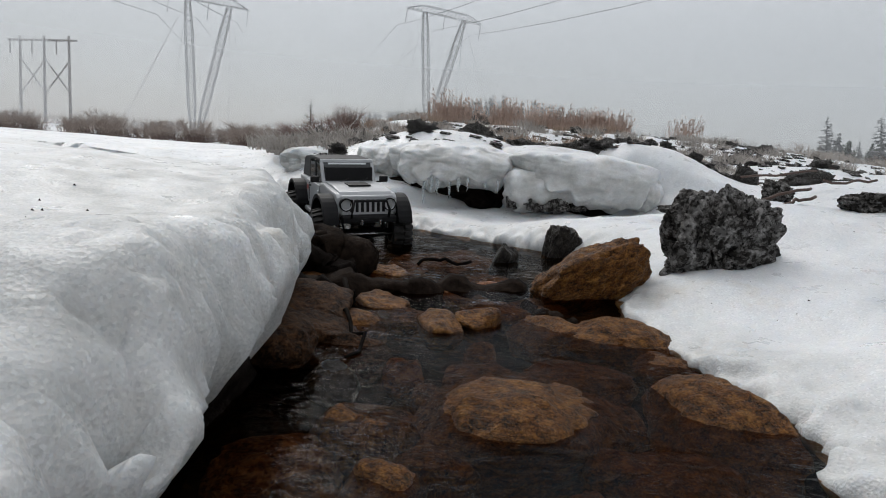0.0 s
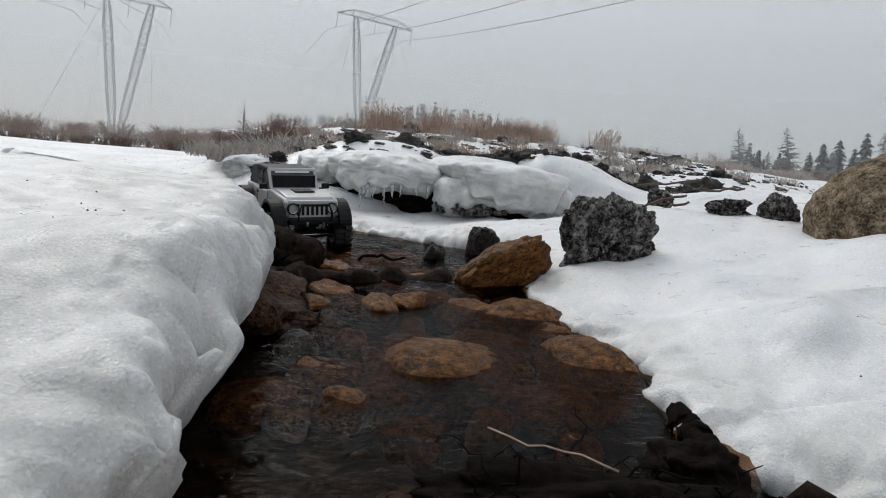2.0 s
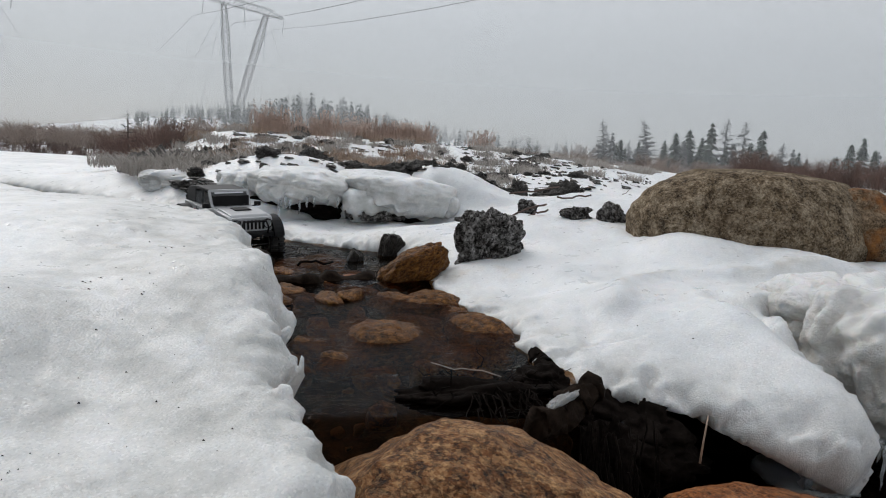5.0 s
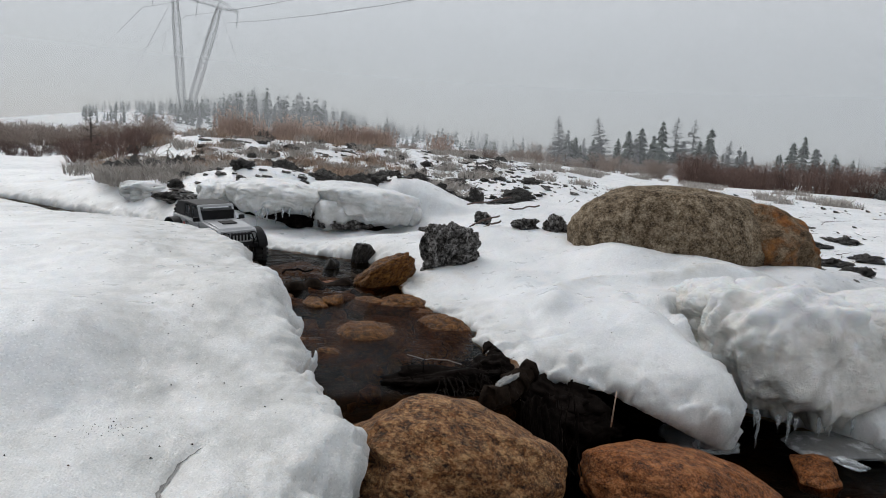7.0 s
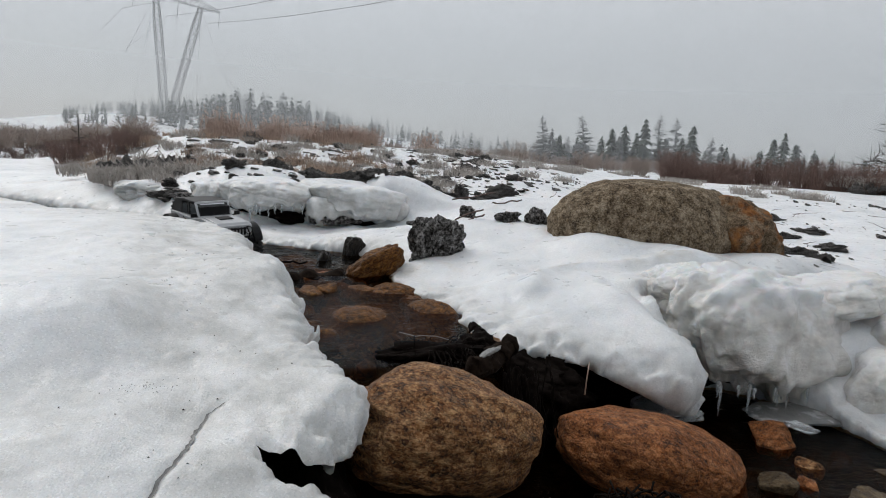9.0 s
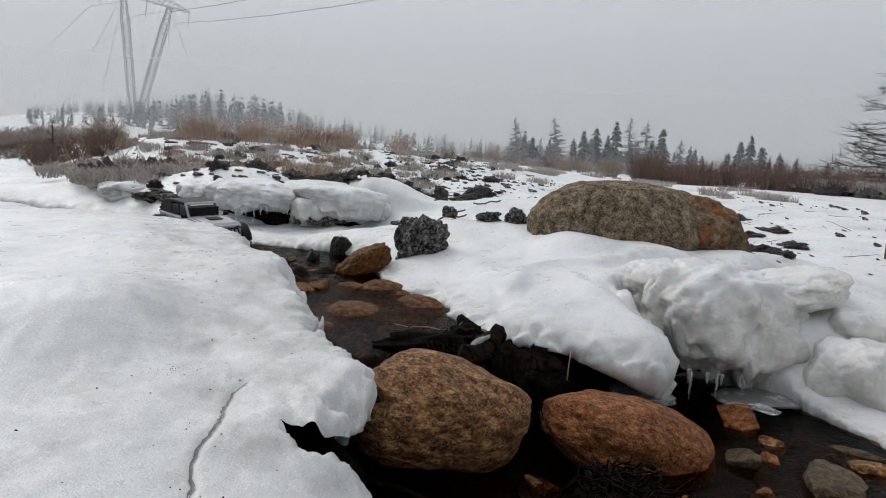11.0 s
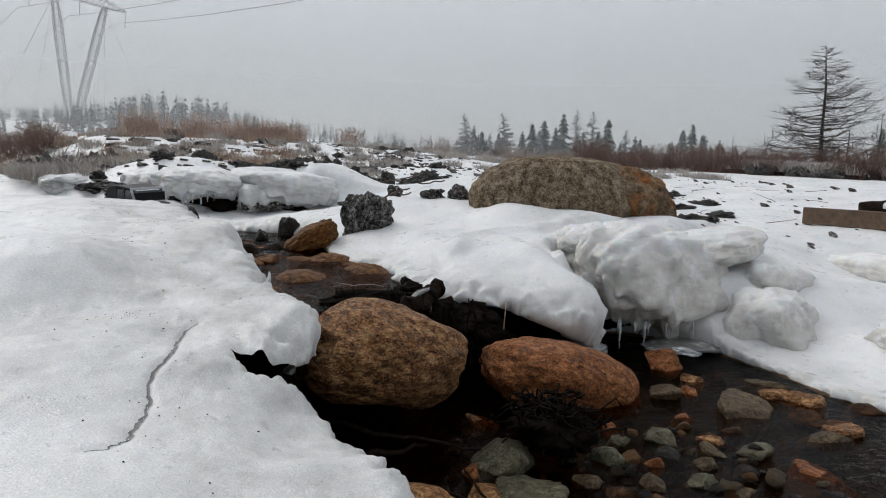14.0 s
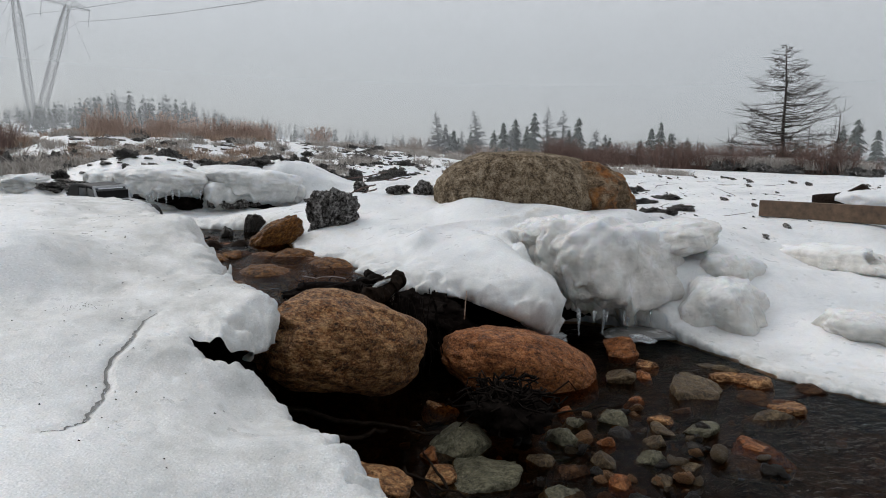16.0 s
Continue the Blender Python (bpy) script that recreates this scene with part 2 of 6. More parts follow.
def mist_material(name, density):
    """A thin bank of fog: mostly clear, the rest scatters the daylight."""
    m = bpy.data.materials.new(name)
    m.use_nodes = True
    n, l = m.node_tree.nodes, m.node_tree.links
    n.clear()
    o = n.new("ShaderNodeOutputMaterial")
    tr = n.new("ShaderNodeBsdfTransparent")
    df = n.new("ShaderNodeBsdfDiffuse")
    tl = n.new("ShaderNodeBsdfTranslucent")
    df.inputs[0].default_value = tl.inputs[0].default_value = (0.76, 0.78, 0.795, 1)
    both = n.new("ShaderNodeMixShader")
    mx = n.new("ShaderNodeMixShader")
    tc = n.new("ShaderNodeTexCoord")
    sp = n.new("ShaderNodeSeparateXYZ")
    l.new(tc.outputs["Generated"], sp.inputs[0])
    r = ramp_node(n, l, sp.outputs[2], [(0.0, (density,) * 3), (0.35, (density * 0.8,) * 3), (1.0, (0, 0, 0))])
    l.new(r.outputs[0], mx.inputs[0])
    l.new(df.outputs[0], both.inputs[1])
    l.new(tl.outputs[0], both.inputs[2])
    l.new(tr.outputs[0], mx.inputs[1])
    l.new(both.outputs[0], mx.inputs[2])
    l.new(mx.outputs[0], o.inputs[0])
    return m


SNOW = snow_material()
ICE = ice_material()
DIRTY_ICE = ice_material("grey_ice", (0.70, 0.685, 0.65), True)
WET_ICE = ice_material("wet_ice", (0.26, 0.26, 0.255))
CLEAR_ICE = clear_ice_material()
WATER = water_material()
GRANITE = rock_material("brown_granite", (0.016, 0.008, 0.005), (0.25, 0.098, 0.030), (0.66, 0.40, 0.19), 0.5, 260, 1.0, 46, 1.7, 0.85)
RED_GRANITE = rock_material("red_granite", (0.026, 0.009, 0.004), (0.30, 0.098, 0.027), (0.56, 0.25, 0.10), 0.45, 280, 0.9, 52, 1.5, 0.75)
OCHRE_ROCK = rock_material("ochre_wet_rock", (0.010, 0.004, 0.001), (0.15, 0.052, 0.009), (0.38, 0.18, 0.045), 0.45, 480, 1.0, 70, 1.6, 0.75)
GREY_ROCK = rock_material("lichen_grey_rock", (0.028, 0.020, 0.013), (0.175, 0.128, 0.078), (0.42, 0.35, 0.26), 0.85, 210, 0.9, 30)
RUST_ROCK = rust_material()
DARK_ROCK = rock_material("dark_wet_rock", (0.005, 0.0045, 0.004), (0.022, 0.018, 0.015), (0.08, 0.07, 0.06), 0.3, 300, 0.9)
WET_BROWN = rock_material("wet_brown_rock", (0.004, 0.003, 0.002), (0.040, 0.017, 0.007), (0.14, 0.07, 0.032), 0.6, 420, 0.9, 60)
POOL_ROCK = rock_material("grey_pool_rock", (0.014, 0.009, 0.005), (0.085, 0.055, 0.028), (0.22, 0.165, 0.095), 0.4, 260, 0.8)
GREEN_ROCK = rock_material("green_slab_rock", (0.025, 0.025, 0.014), (0.11, 0.105, 0.065), (0.24, 0.225, 0.155), 0.4, 260, 0.8)
MUD = rock_material("frozen_mud", (0.006, 0.005, 0.0045), (0.05, 0.046, 0.042), (0.46, 0.45, 0.44), 0.7, 170, 1.0, 42)
BED = rock_material("stream_bed_silt", (0.004, 0.0025, 0.0015), (0.020, 0.011, 0.006), (0.075, 0.04, 0.02), 0.6, 160, 0.7, 40)
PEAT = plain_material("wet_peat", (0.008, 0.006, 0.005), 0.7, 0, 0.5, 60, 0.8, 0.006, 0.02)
WOOD = plain_material("wet_dead_wood", (0.016, 0.011, 0.008), 0.7, 0, 0.6, 70, 0.8, 0.006, 0.03)
PLANK = plain_material("weathered_plank", (0.095, 0.058, 0.034), 0.7, 0, 0.45, 30, 0.4, 0.004)
TWIG = plain_material("bare_twig", (0.075, 0.045, 0.035), 0.7, 0, 0.35, 90, 0)
GRASS = plain_material("frosted_dead_grass", (0.34, 0.25, 0.19), 0.8, 0, 0.45, 60, 0)
REED = plain_material("frosted_fireweed", (0.38, 0.28, 0.23), 0.8, 0, 0.4, 30, 0)
FROST = plain_material("hoar_frost", (0.40, 0.37, 0.34), 0.8, 0, 0.2, 60, 0)
NEEDLE = plain_material("spruce_needles", (0.05, 0.065, 0.05), 0.8, 0, 0.35, 3, 0)
FROSTED = plain_material("frosted_needles", (0.15, 0.155, 0.155), 0.8, 0, 0.25, 3, 0)
BARK = plain_material("grey_bark", (0.045, 0.037, 0.032), 0.85, 0, 0.35, 30, 0.5, 0.01)
STEEL = plain_material("galvanised_steel", (0.05, 0.052, 0.055), 0.6, 0.2, 0.15, 2, 0)
POLE = plain_material("creosoted_pole", (0.12, 0.10, 0.09), 0.85, 0, 0.25, 2, 0)

# ---- land: banks of old snow on both sides of the stream ----
LEFT_SHORE = [(-2.6, 3.6), (-1.7, 2.9), (-1.15, 2.35), (-0.85, 1.95), (-0.66, 1.55), (-0.48, 1.25), (-0.36, 1.0), (-0.28, 0.82), (-0.23, 0.5),
              (-0.222, 0.28), (-0.205, 0.12), (-0.205, 0.02), (-0.19, -0.06), (-0.15, -0.12), (-0.125, -0.20), (-0.15, -0.265), (-0.195, -0.318), (-0.235, -0.332), (-0.262, -0.340),
              (-0.262, -0.358), (-0.235, -0.375), (-0.19, -0.412), (-0.16, -0.46), (-0.14, -0.53), (-0.15, -0.62), (-0.155, -0.70), (-0.14, -0.85), (-0.07, -1.2), (0.06, -1.8), (0.3, -3.0)]
RIGHT_SHORE = [(-1.7, 3.9), (-1.0, 3.0), (-0.55, 2.3), (-0.24, 1.9), (-0.05, 1.80), (0.12, 1.66), (0.30, 1.50), (0.345, 1.36), (0.31, 1.02), (0.315, 0.78),
               (0.355, 0.62), (0.36, 0.48), (0.325, 0.36), (0.335, 0.27), (0.40, 0.23), (0.50, 0.17), (0.60, 0.10), (0.70, 0.05), (0.79, 0.06),
               (0.84, 0.20), (0.90, 0.42), (1.15, 0.44), (1.29, 0.20), (1.30, 0.0), (1.29, -0.22), (1.24, -0.40), (1.33, -0.62), (1.55, -1.1), (2.4, -3.0)]
# Gentle mounds that give the snow its height: x, y, height.
MOUNDS_LEFT = [(-0.16, 0.11, 0.225), (-0.2, -0.14, 0.195), (-0.13, -0.2, 0.20), (-0.23, -0.28, 0.16), (-0.36, -0.29, 0.15), (-0.44, -0.25, 0.17),
               (-0.55, 0.07, 0.285), (-0.19, 0.26, 0.30), (-0.20, 0.85, 0.29), (-0.5, 0.7, 0.305), (-1.1, 1.2, 0.29), (-1.0, 0.2, 0.30), (-1.0, 2.2, 0.25),
               (-0.2, -0.5, 0.06), (-0.35, -0.5, 0.12), (-0.5, -0.65, 0.13), (-0.3, -0.9, 0.06), (-1.0, -0.6, 0.16), (-0.9, -1.6, 0.10), (-2.5, 0.5, 0.25), (-2.5, -2, 0.15)]
MOUNDS_RIGHT = [(0.44, 0.81, 0.115), (0.685, 0.82, 0.178), (0.45, 1.1, 0.16), (0.5, 1.5, 0.20), (0.74, 1.35, 0.285), (1.0, 1.3, 0.29), (0.2, 2.0, 0.13), (0.5, 2.06, 0.15), (0.0, 2.12, 0.135),
                (0.6, 0.52, 0.20), (0.45, 0.4, 0.13), (0.80, 0.16, 0.195), (0.80, 0.32, 0.225), (0.6, 0.15, 0.14), (0.5, -0.02, 0.05), (0.95, 0.55, 0.20), (1.2, 0.66, 0.280), (1.6, 0.60, 0.252), (1.05, 0.85, 0.292), (1.9, 0.72, 0.225), (2.93, 0.40, 0.185), (3.5, 0.5, 0.23), (2.9, -0.2, 0.16), (2.3, 0.15, 0.03),
                (1.2, 1.2, 0.27), (1.9, 0.9, 0.20), (2.2, 1.0, 0.18), (1.6, 0.35, 0.10), (1.42, -0.1, -0.10), (1.36, -0.30, -0.122), (1.45, -0.55, -0.120), (1.75, -0.5, -0.10), (2.5, 0.2, 0.06),
                (2.4, -1.0, -0.07), (3.0, 1.5, 0.22), (1.5, 2.0, 0.34), (0.7, 2.4, 0.36), (0.0, 2.7, 0.36), (-0.6, 3.2, 0.30), (2.0, 3.5, 0.38)]


RIDGE = [(0.56, 0.46), (0.60, 0.53), (0.667, 0.614), (0.80, 0.67), (1.0, 0.63), (1.25, 0.52), (1.55, 0.47), (1.75, 0.40)]
CRACK = [(-0.312, -0.222), (-0.334, -0.248), (-0.352, -0.292), (-0.360, -0.332), (-0.384, -0.376), (-0.400, -0.415), (-0.399, -0.455), (-0.410, -0.492), (-0.424, -0.532), (-0.430, -0.556), (-0.450, -0.578), (-0.478, -0.590)]


def water_level(x, y):
    yc = 0.04 + 2.0 * np.clip(x - 0.28, 0, 1.0)
    step = smooth(-0.07, 0.07, y - yc)
    return -0.13 + 0.225 * step + 0.012 * smooth(0.9, 1.0, y) + 0.01 * smooth(1.6, 2.4, y)


def shore_distance(x, y, line):
    """Distance to a shore line, and which side: above 0 on the land, whose side is told by left."""
    if x.size < 64:
        p = np.array(line)
        a, e = p[:-1, :, None], (p[1:] - p[:-1])[:, :, None]
        k = np.clip(((x - a[:, 0]) * e[:, 0] + (y - a[:, 1]) * e[:, 1]) / (e[:, 0] ** 2 + e[:, 1] ** 2), 0, 1)
        return np.hypot(x - a[:, 0] - k * e[:, 0], y - a[:, 1] - k * e[:, 1]).min(0)
    best = np.full(x.shape, 1e9)
    for (ax, ay), (bx, by) in zip(line[:-1], line[1:]):
        dx, dy = bx - ax, by - ay
        k = np.clip(((x - ax) * dx + (y - ay) * dy) / (dx * dx + dy * dy), 0, 1)
        best = np.minimum(best, np.hypot(x - ax - k * dx, y - ay - k * dy))
    return best


def inside(x, y, poly):
    if x.size < 64:
        p = np.array(poly)
        q = np.roll(p, -1, 0)
        a, b, c, d = p[:, :1], p[:, 1:], q[:, :1], q[:, 1:]
        cross = ((b > y) != (d > y)) & (x < (c - a) * (y - b) / np.where(d == b, 1, d - b) + a)
        return cross.sum(0) % 2 == 1
    odd = np.zeros(x.shape, bool)
    for (ax, ay), (bx, by) in zip(poly, poly[1:] + poly[:1]):
        if ay != by:
            odd ^= ((ay > y) != (by > y)) & (x < (bx - ax) * (y - ay) / (by - ay) + ax)
    return odd


def rounded(line, times=2):
    for _ in range(times):
        out = [line[0]]
        for (ax, ay), (bx, by) in zip(line[:-1], line[1:]):
            out += [(0.75 * ax + 0.25 * bx, 0.75 * ay + 0.25 * by), (0.25 * ax + 0.75 * bx, 0.25 * ay + 0.75 * by)]
        line = out + [line[-1]]
    return line


LEFT_LINE, RIGHT_LINE = rounded(LEFT_SHORE, 1), rounded(RIGHT_SHORE, 1)
RING = LEFT_LINE + RIGHT_LINE[::-1]


def blend(x, y, mounds, power=3.0):
    if x.size < 64:
        p = np.array(mounds)
        w = 1.0 / (0.004 + (x - p[:, :1]) ** 2 + (y - p[:, 1:2]) ** 2) ** (power / 2)
        return (w * p[:, 2:]).sum(0) / w.sum(0)
    top = bottom = 0.0
    for mx, my, mz in mounds:
        w = 1.0 / (0.004 + (x - mx) ** 2 + (y - my) ** 2) ** (power / 2)
        top, bottom = top + w * mz, bottom + w
    return top / bottom


def far_land(x, y):
    r, az = np.hypot(x, y), np.degrees(np.arctan2(x, y))
    z = 0.36 - 0.16 * smooth(-3, -14, az) - 0.5 * smooth(4, 25, r) * smooth(-5, -14, az) - 0.25 * smooth(5, 25, r) * smooth(25, 50, az)
    z = z + 0.21 * smooth(2.8, 7.2, r) * smooth(13, 9, r) * smooth(-13, -3, az) * smooth(44, 16, az)
    z = z + 6.0 * smooth(70, 170, r) * smooth(-22, -3, az) * smooth(34, 8, az)
    z = z + 0.10 * vnoise(np.stack([x * 0.35, y * 0.35, 0 * x], 1), 5) * smooth(3, 9, r)
    z = z + 0.6 * vnoise(np.stack([x * 0.03, y * 0.03, 0 * x], 1), 6) * smooth(30, 90, r)
    return z


def land_height(x, y):
    """Top of the snow before the shore cuts it."""
    left = shore_distance(x, y, LEFT_LINE) < shore_distance(x, y, RIGHT_LINE)
    z = np.where(left, blend(x, y, MOUNDS_LEFT), blend(x, y, MOUNDS_RIGHT))
    crack = shore_distance(x, y, CRACK)
    z = z - 0.004 * np.exp(-(crack / 0.006) ** 2)
    ridge = shore_distance(x, y, RIDGE)
    z = z + 0.020 * np.exp(-(ridge / 0.035) ** 2)
    # the shelf: a drift that ends in a low step facing the stream
    edge = 2.16 + 0.05 * np.sin(x * 5.1) + 0.04 * np.sin(x * 11.0 + 1.0)
    mid = smooth(-0.75, -0.15, x) * smooth(1.15, 0.7, x)
    z = np.where(left, z, z + mid * 0.06 * smooth(0.0, 0.07, y - edge))
    k = smooth(2.6, 5.5, np.hypot(x - 0.2, (y - 0.6)))
    return z * (1 - k) + far_land(x, y) * k


def land_fine(x, y):
    """The snow with its small unevenness."""
    top = land_height(x, y)
    p = np.stack([x, y, 0 * x], 1)
    near = np.hypot(x, y) < 9
    top[near] += 0.008 * fbm(p[near] * 3.2, 3, 3) + 0.0022 * fbm(p[near] * 17, 3, 5) + 0.0012 * fbm(p[near] * 60, 3, 8)
    return top


def axis(stops):
    out = []
    for (a, b, s) in stops:
        out += list(np.linspace(a, b, max(2, int(round((b - a) / s)) + 1))[:-1])
    return np.array(out + [stops[-1][1]])


def growing(start, end, first, ratio=1.13):
    out, s = [], first
    v = start
    while v < end:
        v += s
        s *= ratio
        out.append(v)
    return out


xs = axis([(-2.4, -0.7, 0.022), (-0.7, -0.40, 0.0062), (-0.40, -0.06, 0.0034), (-0.06, 0.5, 0.0062), (0.5, 1.5, 0.011), (1.5, 3.4, 0.022)])
ys = axis([(-2.4, -1.0, 0.03), (-1.0, 0.75, 0.0066), (0.75, 2.7, 0.0125), (2.7, 4.2, 0.03)])
xs = np.array([-v for v in growing(2.4, 700, 0.035)][::-1] + list(xs) + growing(3.4, 700, 0.035))
ys = np.array([-v for v in growing(2.4, 700, 0.05)][::-1] + list(ys) + growing(4.2, 900, 0.045))


def build_ground():
    gx, gy = np.meshgrid(xs, ys)
    x, y = gx.ravel(), gy.ravel()
    pts = np.stack([x, y, 0 * x], 1)
    dl, dr = shore_distance(x, y, LEFT_LINE), shore_distance(x, y, RIGHT_LINE)
    wet = inside(x, y, RING)
    d = np.where(wet, -1, 1) * np.minimum(dl, dr)
    near = d < 0.35
    d[near] += (0.015 * fbm(pts[near] * 21, 3, 11) + 0.006 * vnoise(pts[near] * 70, 14)) * (0.12 + 0.88 * smooth(0.07, 0.0, np.abs(d[near])))
    top = land_fine(x, y)
    water = water_level(x, y)
    left = dl < dr
    low = water - 0.006
    low = np.where(left, low + smooth(-0.36, -0.33, y) * (np.where(y > 0.1, 0.025, 0.0) + smooth(0.12, 0.02, y) * (0.105 - low)) + smooth(-0.33, -0.36, y) * 0.06, low)
    low = np.where(~left & (x > 0.3) & (x < 0.9) & (y < 0.32), np.interp(x, [0.3, 0.5, 0.76], [0.068, 0.06, -0.052]), low)
    # left bank stands up steep, right bank runs out thin except at the tongue
    steep = np.where(left, 0.06 + 0.14 * smooth(-0.42, -0.80, x), 0.18 - 0.11 * smooth(0.80, 0.86, x) * smooth(1.34, 1.28, x) * smooth(0.6, 0.5, y) + 0.55 * smooth(-0.35, -0.9, x) * smooth(2.0, 2.5, y))
    u = np.clip((d + 0.02) / steep, 0, 1)
    shape = np.where(left, np.sin(u * math.pi / 2), np.sqrt(np.maximum(0, 1 - (1 - u) ** 2)) * 0.8 + 0.2 * u)
    z = low + (top - low) * shape
    # the lip leans out over the water
    high = np.clip((z - low) / 0.09, 0, 1)
    lean = np.where(left, 0.05 * smooth(-0.25, 0.12, y) + 0.015, 0.04 * smooth(0.35, 0.1, y)) * smooth(0.13, 0.0, d) * high
    eps = 0.01
    h = [np.minimum(shore_distance(x[near] + ax, y[near] + ay, LEFT_LINE), shore_distance(x[near] + ax, y[near] + ay, RIGHT_LINE)) * np.where(inside(x[near] + ax, y[near] + ay, RING), -1, 1)
         for ax, ay in ((eps, 0), (-eps, 0), (0, eps), (0, -eps))]
    nx, ny = h[0] - h[1], h[2] - h[3]
    ln = np.hypot(nx, ny) + 1e-9
    lump = 1.0 + 0.16 * fbm(pts[near] * 9, 3, 21)
    x2, y2 = x.copy(), y.copy()
    lean = lean + np.where(left, steep * (u - 1 + np.cos(u * math.pi / 2)), 0)
    x2[near] -= nx / ln * lean[near] * lump
    y2[near] -= ny / ln * lean[near] * lump
    face = smooth(0.12, 0.0, d[near]) * (u[near] > 0)
    under = np.clip(-0.02 - d[near], 0, 0.07)
    x2[near] += nx / ln * 1.7 * under
    y2[near] += ny / ln * 1.7 * under
    z[near] -= 0.25 * under
    q = np.stack([x2[near], y2[near], z[near]], 1)
    beads = face * (0.007 * fbm(q * 26, 3, 31) + 0.0028 * fbm(q * 110, 2, 33))
    x2[near] -= nx / ln * beads
    y2[near] -= ny / ln * beads
    z[near] += 0.6 * beads
    cols, rows = len(xs), len(ys)
    idx = np.arange(rows * cols).reshape(rows, cols)
    quads = np.stack([idx[:-1, :-1], idx[:-1, 1:], idx[1:, 1:], idx[1:, :-1]], -1).reshape(-1, 4)
    keep = (d[quads] > -0.075).any(1)
    keep &= ~((np.ptp(low[quads], axis=1) > 0.012) & (d[quads].min(1) < 0.025) & left[quads].all(1) & (np.abs(y[quads].mean(1) + 0.345) < 0.03))
    quads = quads[keep]
    used = np.unique(quads)
    remap = np.zeros(rows * cols, int)
    remap[used] = np.arange(len(used))
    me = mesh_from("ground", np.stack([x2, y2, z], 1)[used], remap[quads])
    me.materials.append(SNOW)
    # icy rim on both shores; on the left, flank shade painted in as grey
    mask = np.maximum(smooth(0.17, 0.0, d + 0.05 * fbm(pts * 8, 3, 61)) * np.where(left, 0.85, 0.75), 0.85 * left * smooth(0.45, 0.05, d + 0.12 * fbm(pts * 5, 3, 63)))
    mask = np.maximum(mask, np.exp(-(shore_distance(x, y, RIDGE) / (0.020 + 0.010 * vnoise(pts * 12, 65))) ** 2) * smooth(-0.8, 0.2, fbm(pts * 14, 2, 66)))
    layer = me.attributes.new("grey_mask", "FLOAT", "POINT")
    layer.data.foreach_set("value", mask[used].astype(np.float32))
    return tagged(new("ground", me), "old granular snow covering the banks and open ground", "snow", kind="structure")


def surface(x, y):
    """Height of the snow or, over the stream, of the water."""
    a, b = np.array([float(x)]), np.array([float(y)])
    if inside(a, b, RING)[0]:
        return float(water_level(a, b)[0])
    return float(land_fine(a, b)[0])


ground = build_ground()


def sheet(name, x0, x1, y0, y1, step, fn, material, label, category):
    ax, ay = np.arange(x0, x1 + step, step), np.arange(y0, y1 + step, step)
    gx, gy = np.meshgrid(ax, ay)
    x, y = gx.ravel(), gy.ravel()
    idx = np.arange(len(x)).reshape(len(ay), len(ax))
    quads = np.stack([idx[:-1, :-1], idx[:-1, 1:], idx[1:, 1:], idx[1:, :-1]], -1).reshape(-1, 4)
    me = mesh_from(name, np.stack([x, y, fn(x, y)], 1), quads)
    me.materials.append(material)
    return tagged(new(name, me), label, category, kind="structure")


def bed_height(x, y):
    p = np.stack([x, y, 0 * x], 1)
    return water_level(x, y) - 0.075 + 0.022 * fbm(p * 9, 4, 41) + 0.006 * vnoise(p * 60, 44)


def ripples(x, y):
    p = np.stack([x * 1.0 + 0.5 * y, y * 1.8, 0 * x], 1)
    fast = 0.4 + 0.9 * smooth(0.75, 0.95, y) * smooth(1.35, 1.1, y)
    return water_level(x, y) + fast * (0.0035 * fbm(p * 13, 3, 51) + 0.0012 * vnoise(p * 60, 55))


sheet("stream_bed", -2.4, 3.0, -3.2, 4.0, 0.018, bed_height, BED, "dark brown silt and gravel under the stream", "stream bed")
sheet("water", -2.4, 3.0, -3.2, 4.0, 0.012, ripples, WATER, "clear tea-brown stream water running over stones", "water")


# ---- fog banks between the near ground and the far woods ----
def fog_bank(radius, density):
    n, high = 96, radius * 0.5
    v = [(radius * math.cos(6.28318 * i / n), radius * math.sin(6.28318 * i / n), z) for z in (-6.0, high * 0.5, high) for i in range(n)]
    f = [(r * n + i, r * n + (i + 1) % n, (r + 1) * n + (i + 1) % n, (r + 1) * n + i) for r in (0, 1) for i in range(n)]
    me = mesh_from("fog_bank", v, f)
    me.materials.append(mist_material("fog", density))
    tagged(new("backdrop", me), "thin grey fog hanging over the land", "fog", kind="structure")


for radius, density in ((42, 0.20), (92, 0.22), (142, 0.36), (190, 0.3)):
    fog_bank(radius, density)


# ---- mesh builders ----
ICO = {}


def ico(level):
    if level not in ICO:
        bm = bmesh.new()
        bmesh.ops.create_icosphere(bm, subdivisions=level, radius=1.0)
        bm.verts.ensure_lookup_table()
        ICO[level] = (np.array([v.co[:] for v in bm.verts]), [tuple(v.index for v in f.verts) for f in bm.faces])
        bm.free()
    return ICO[level]


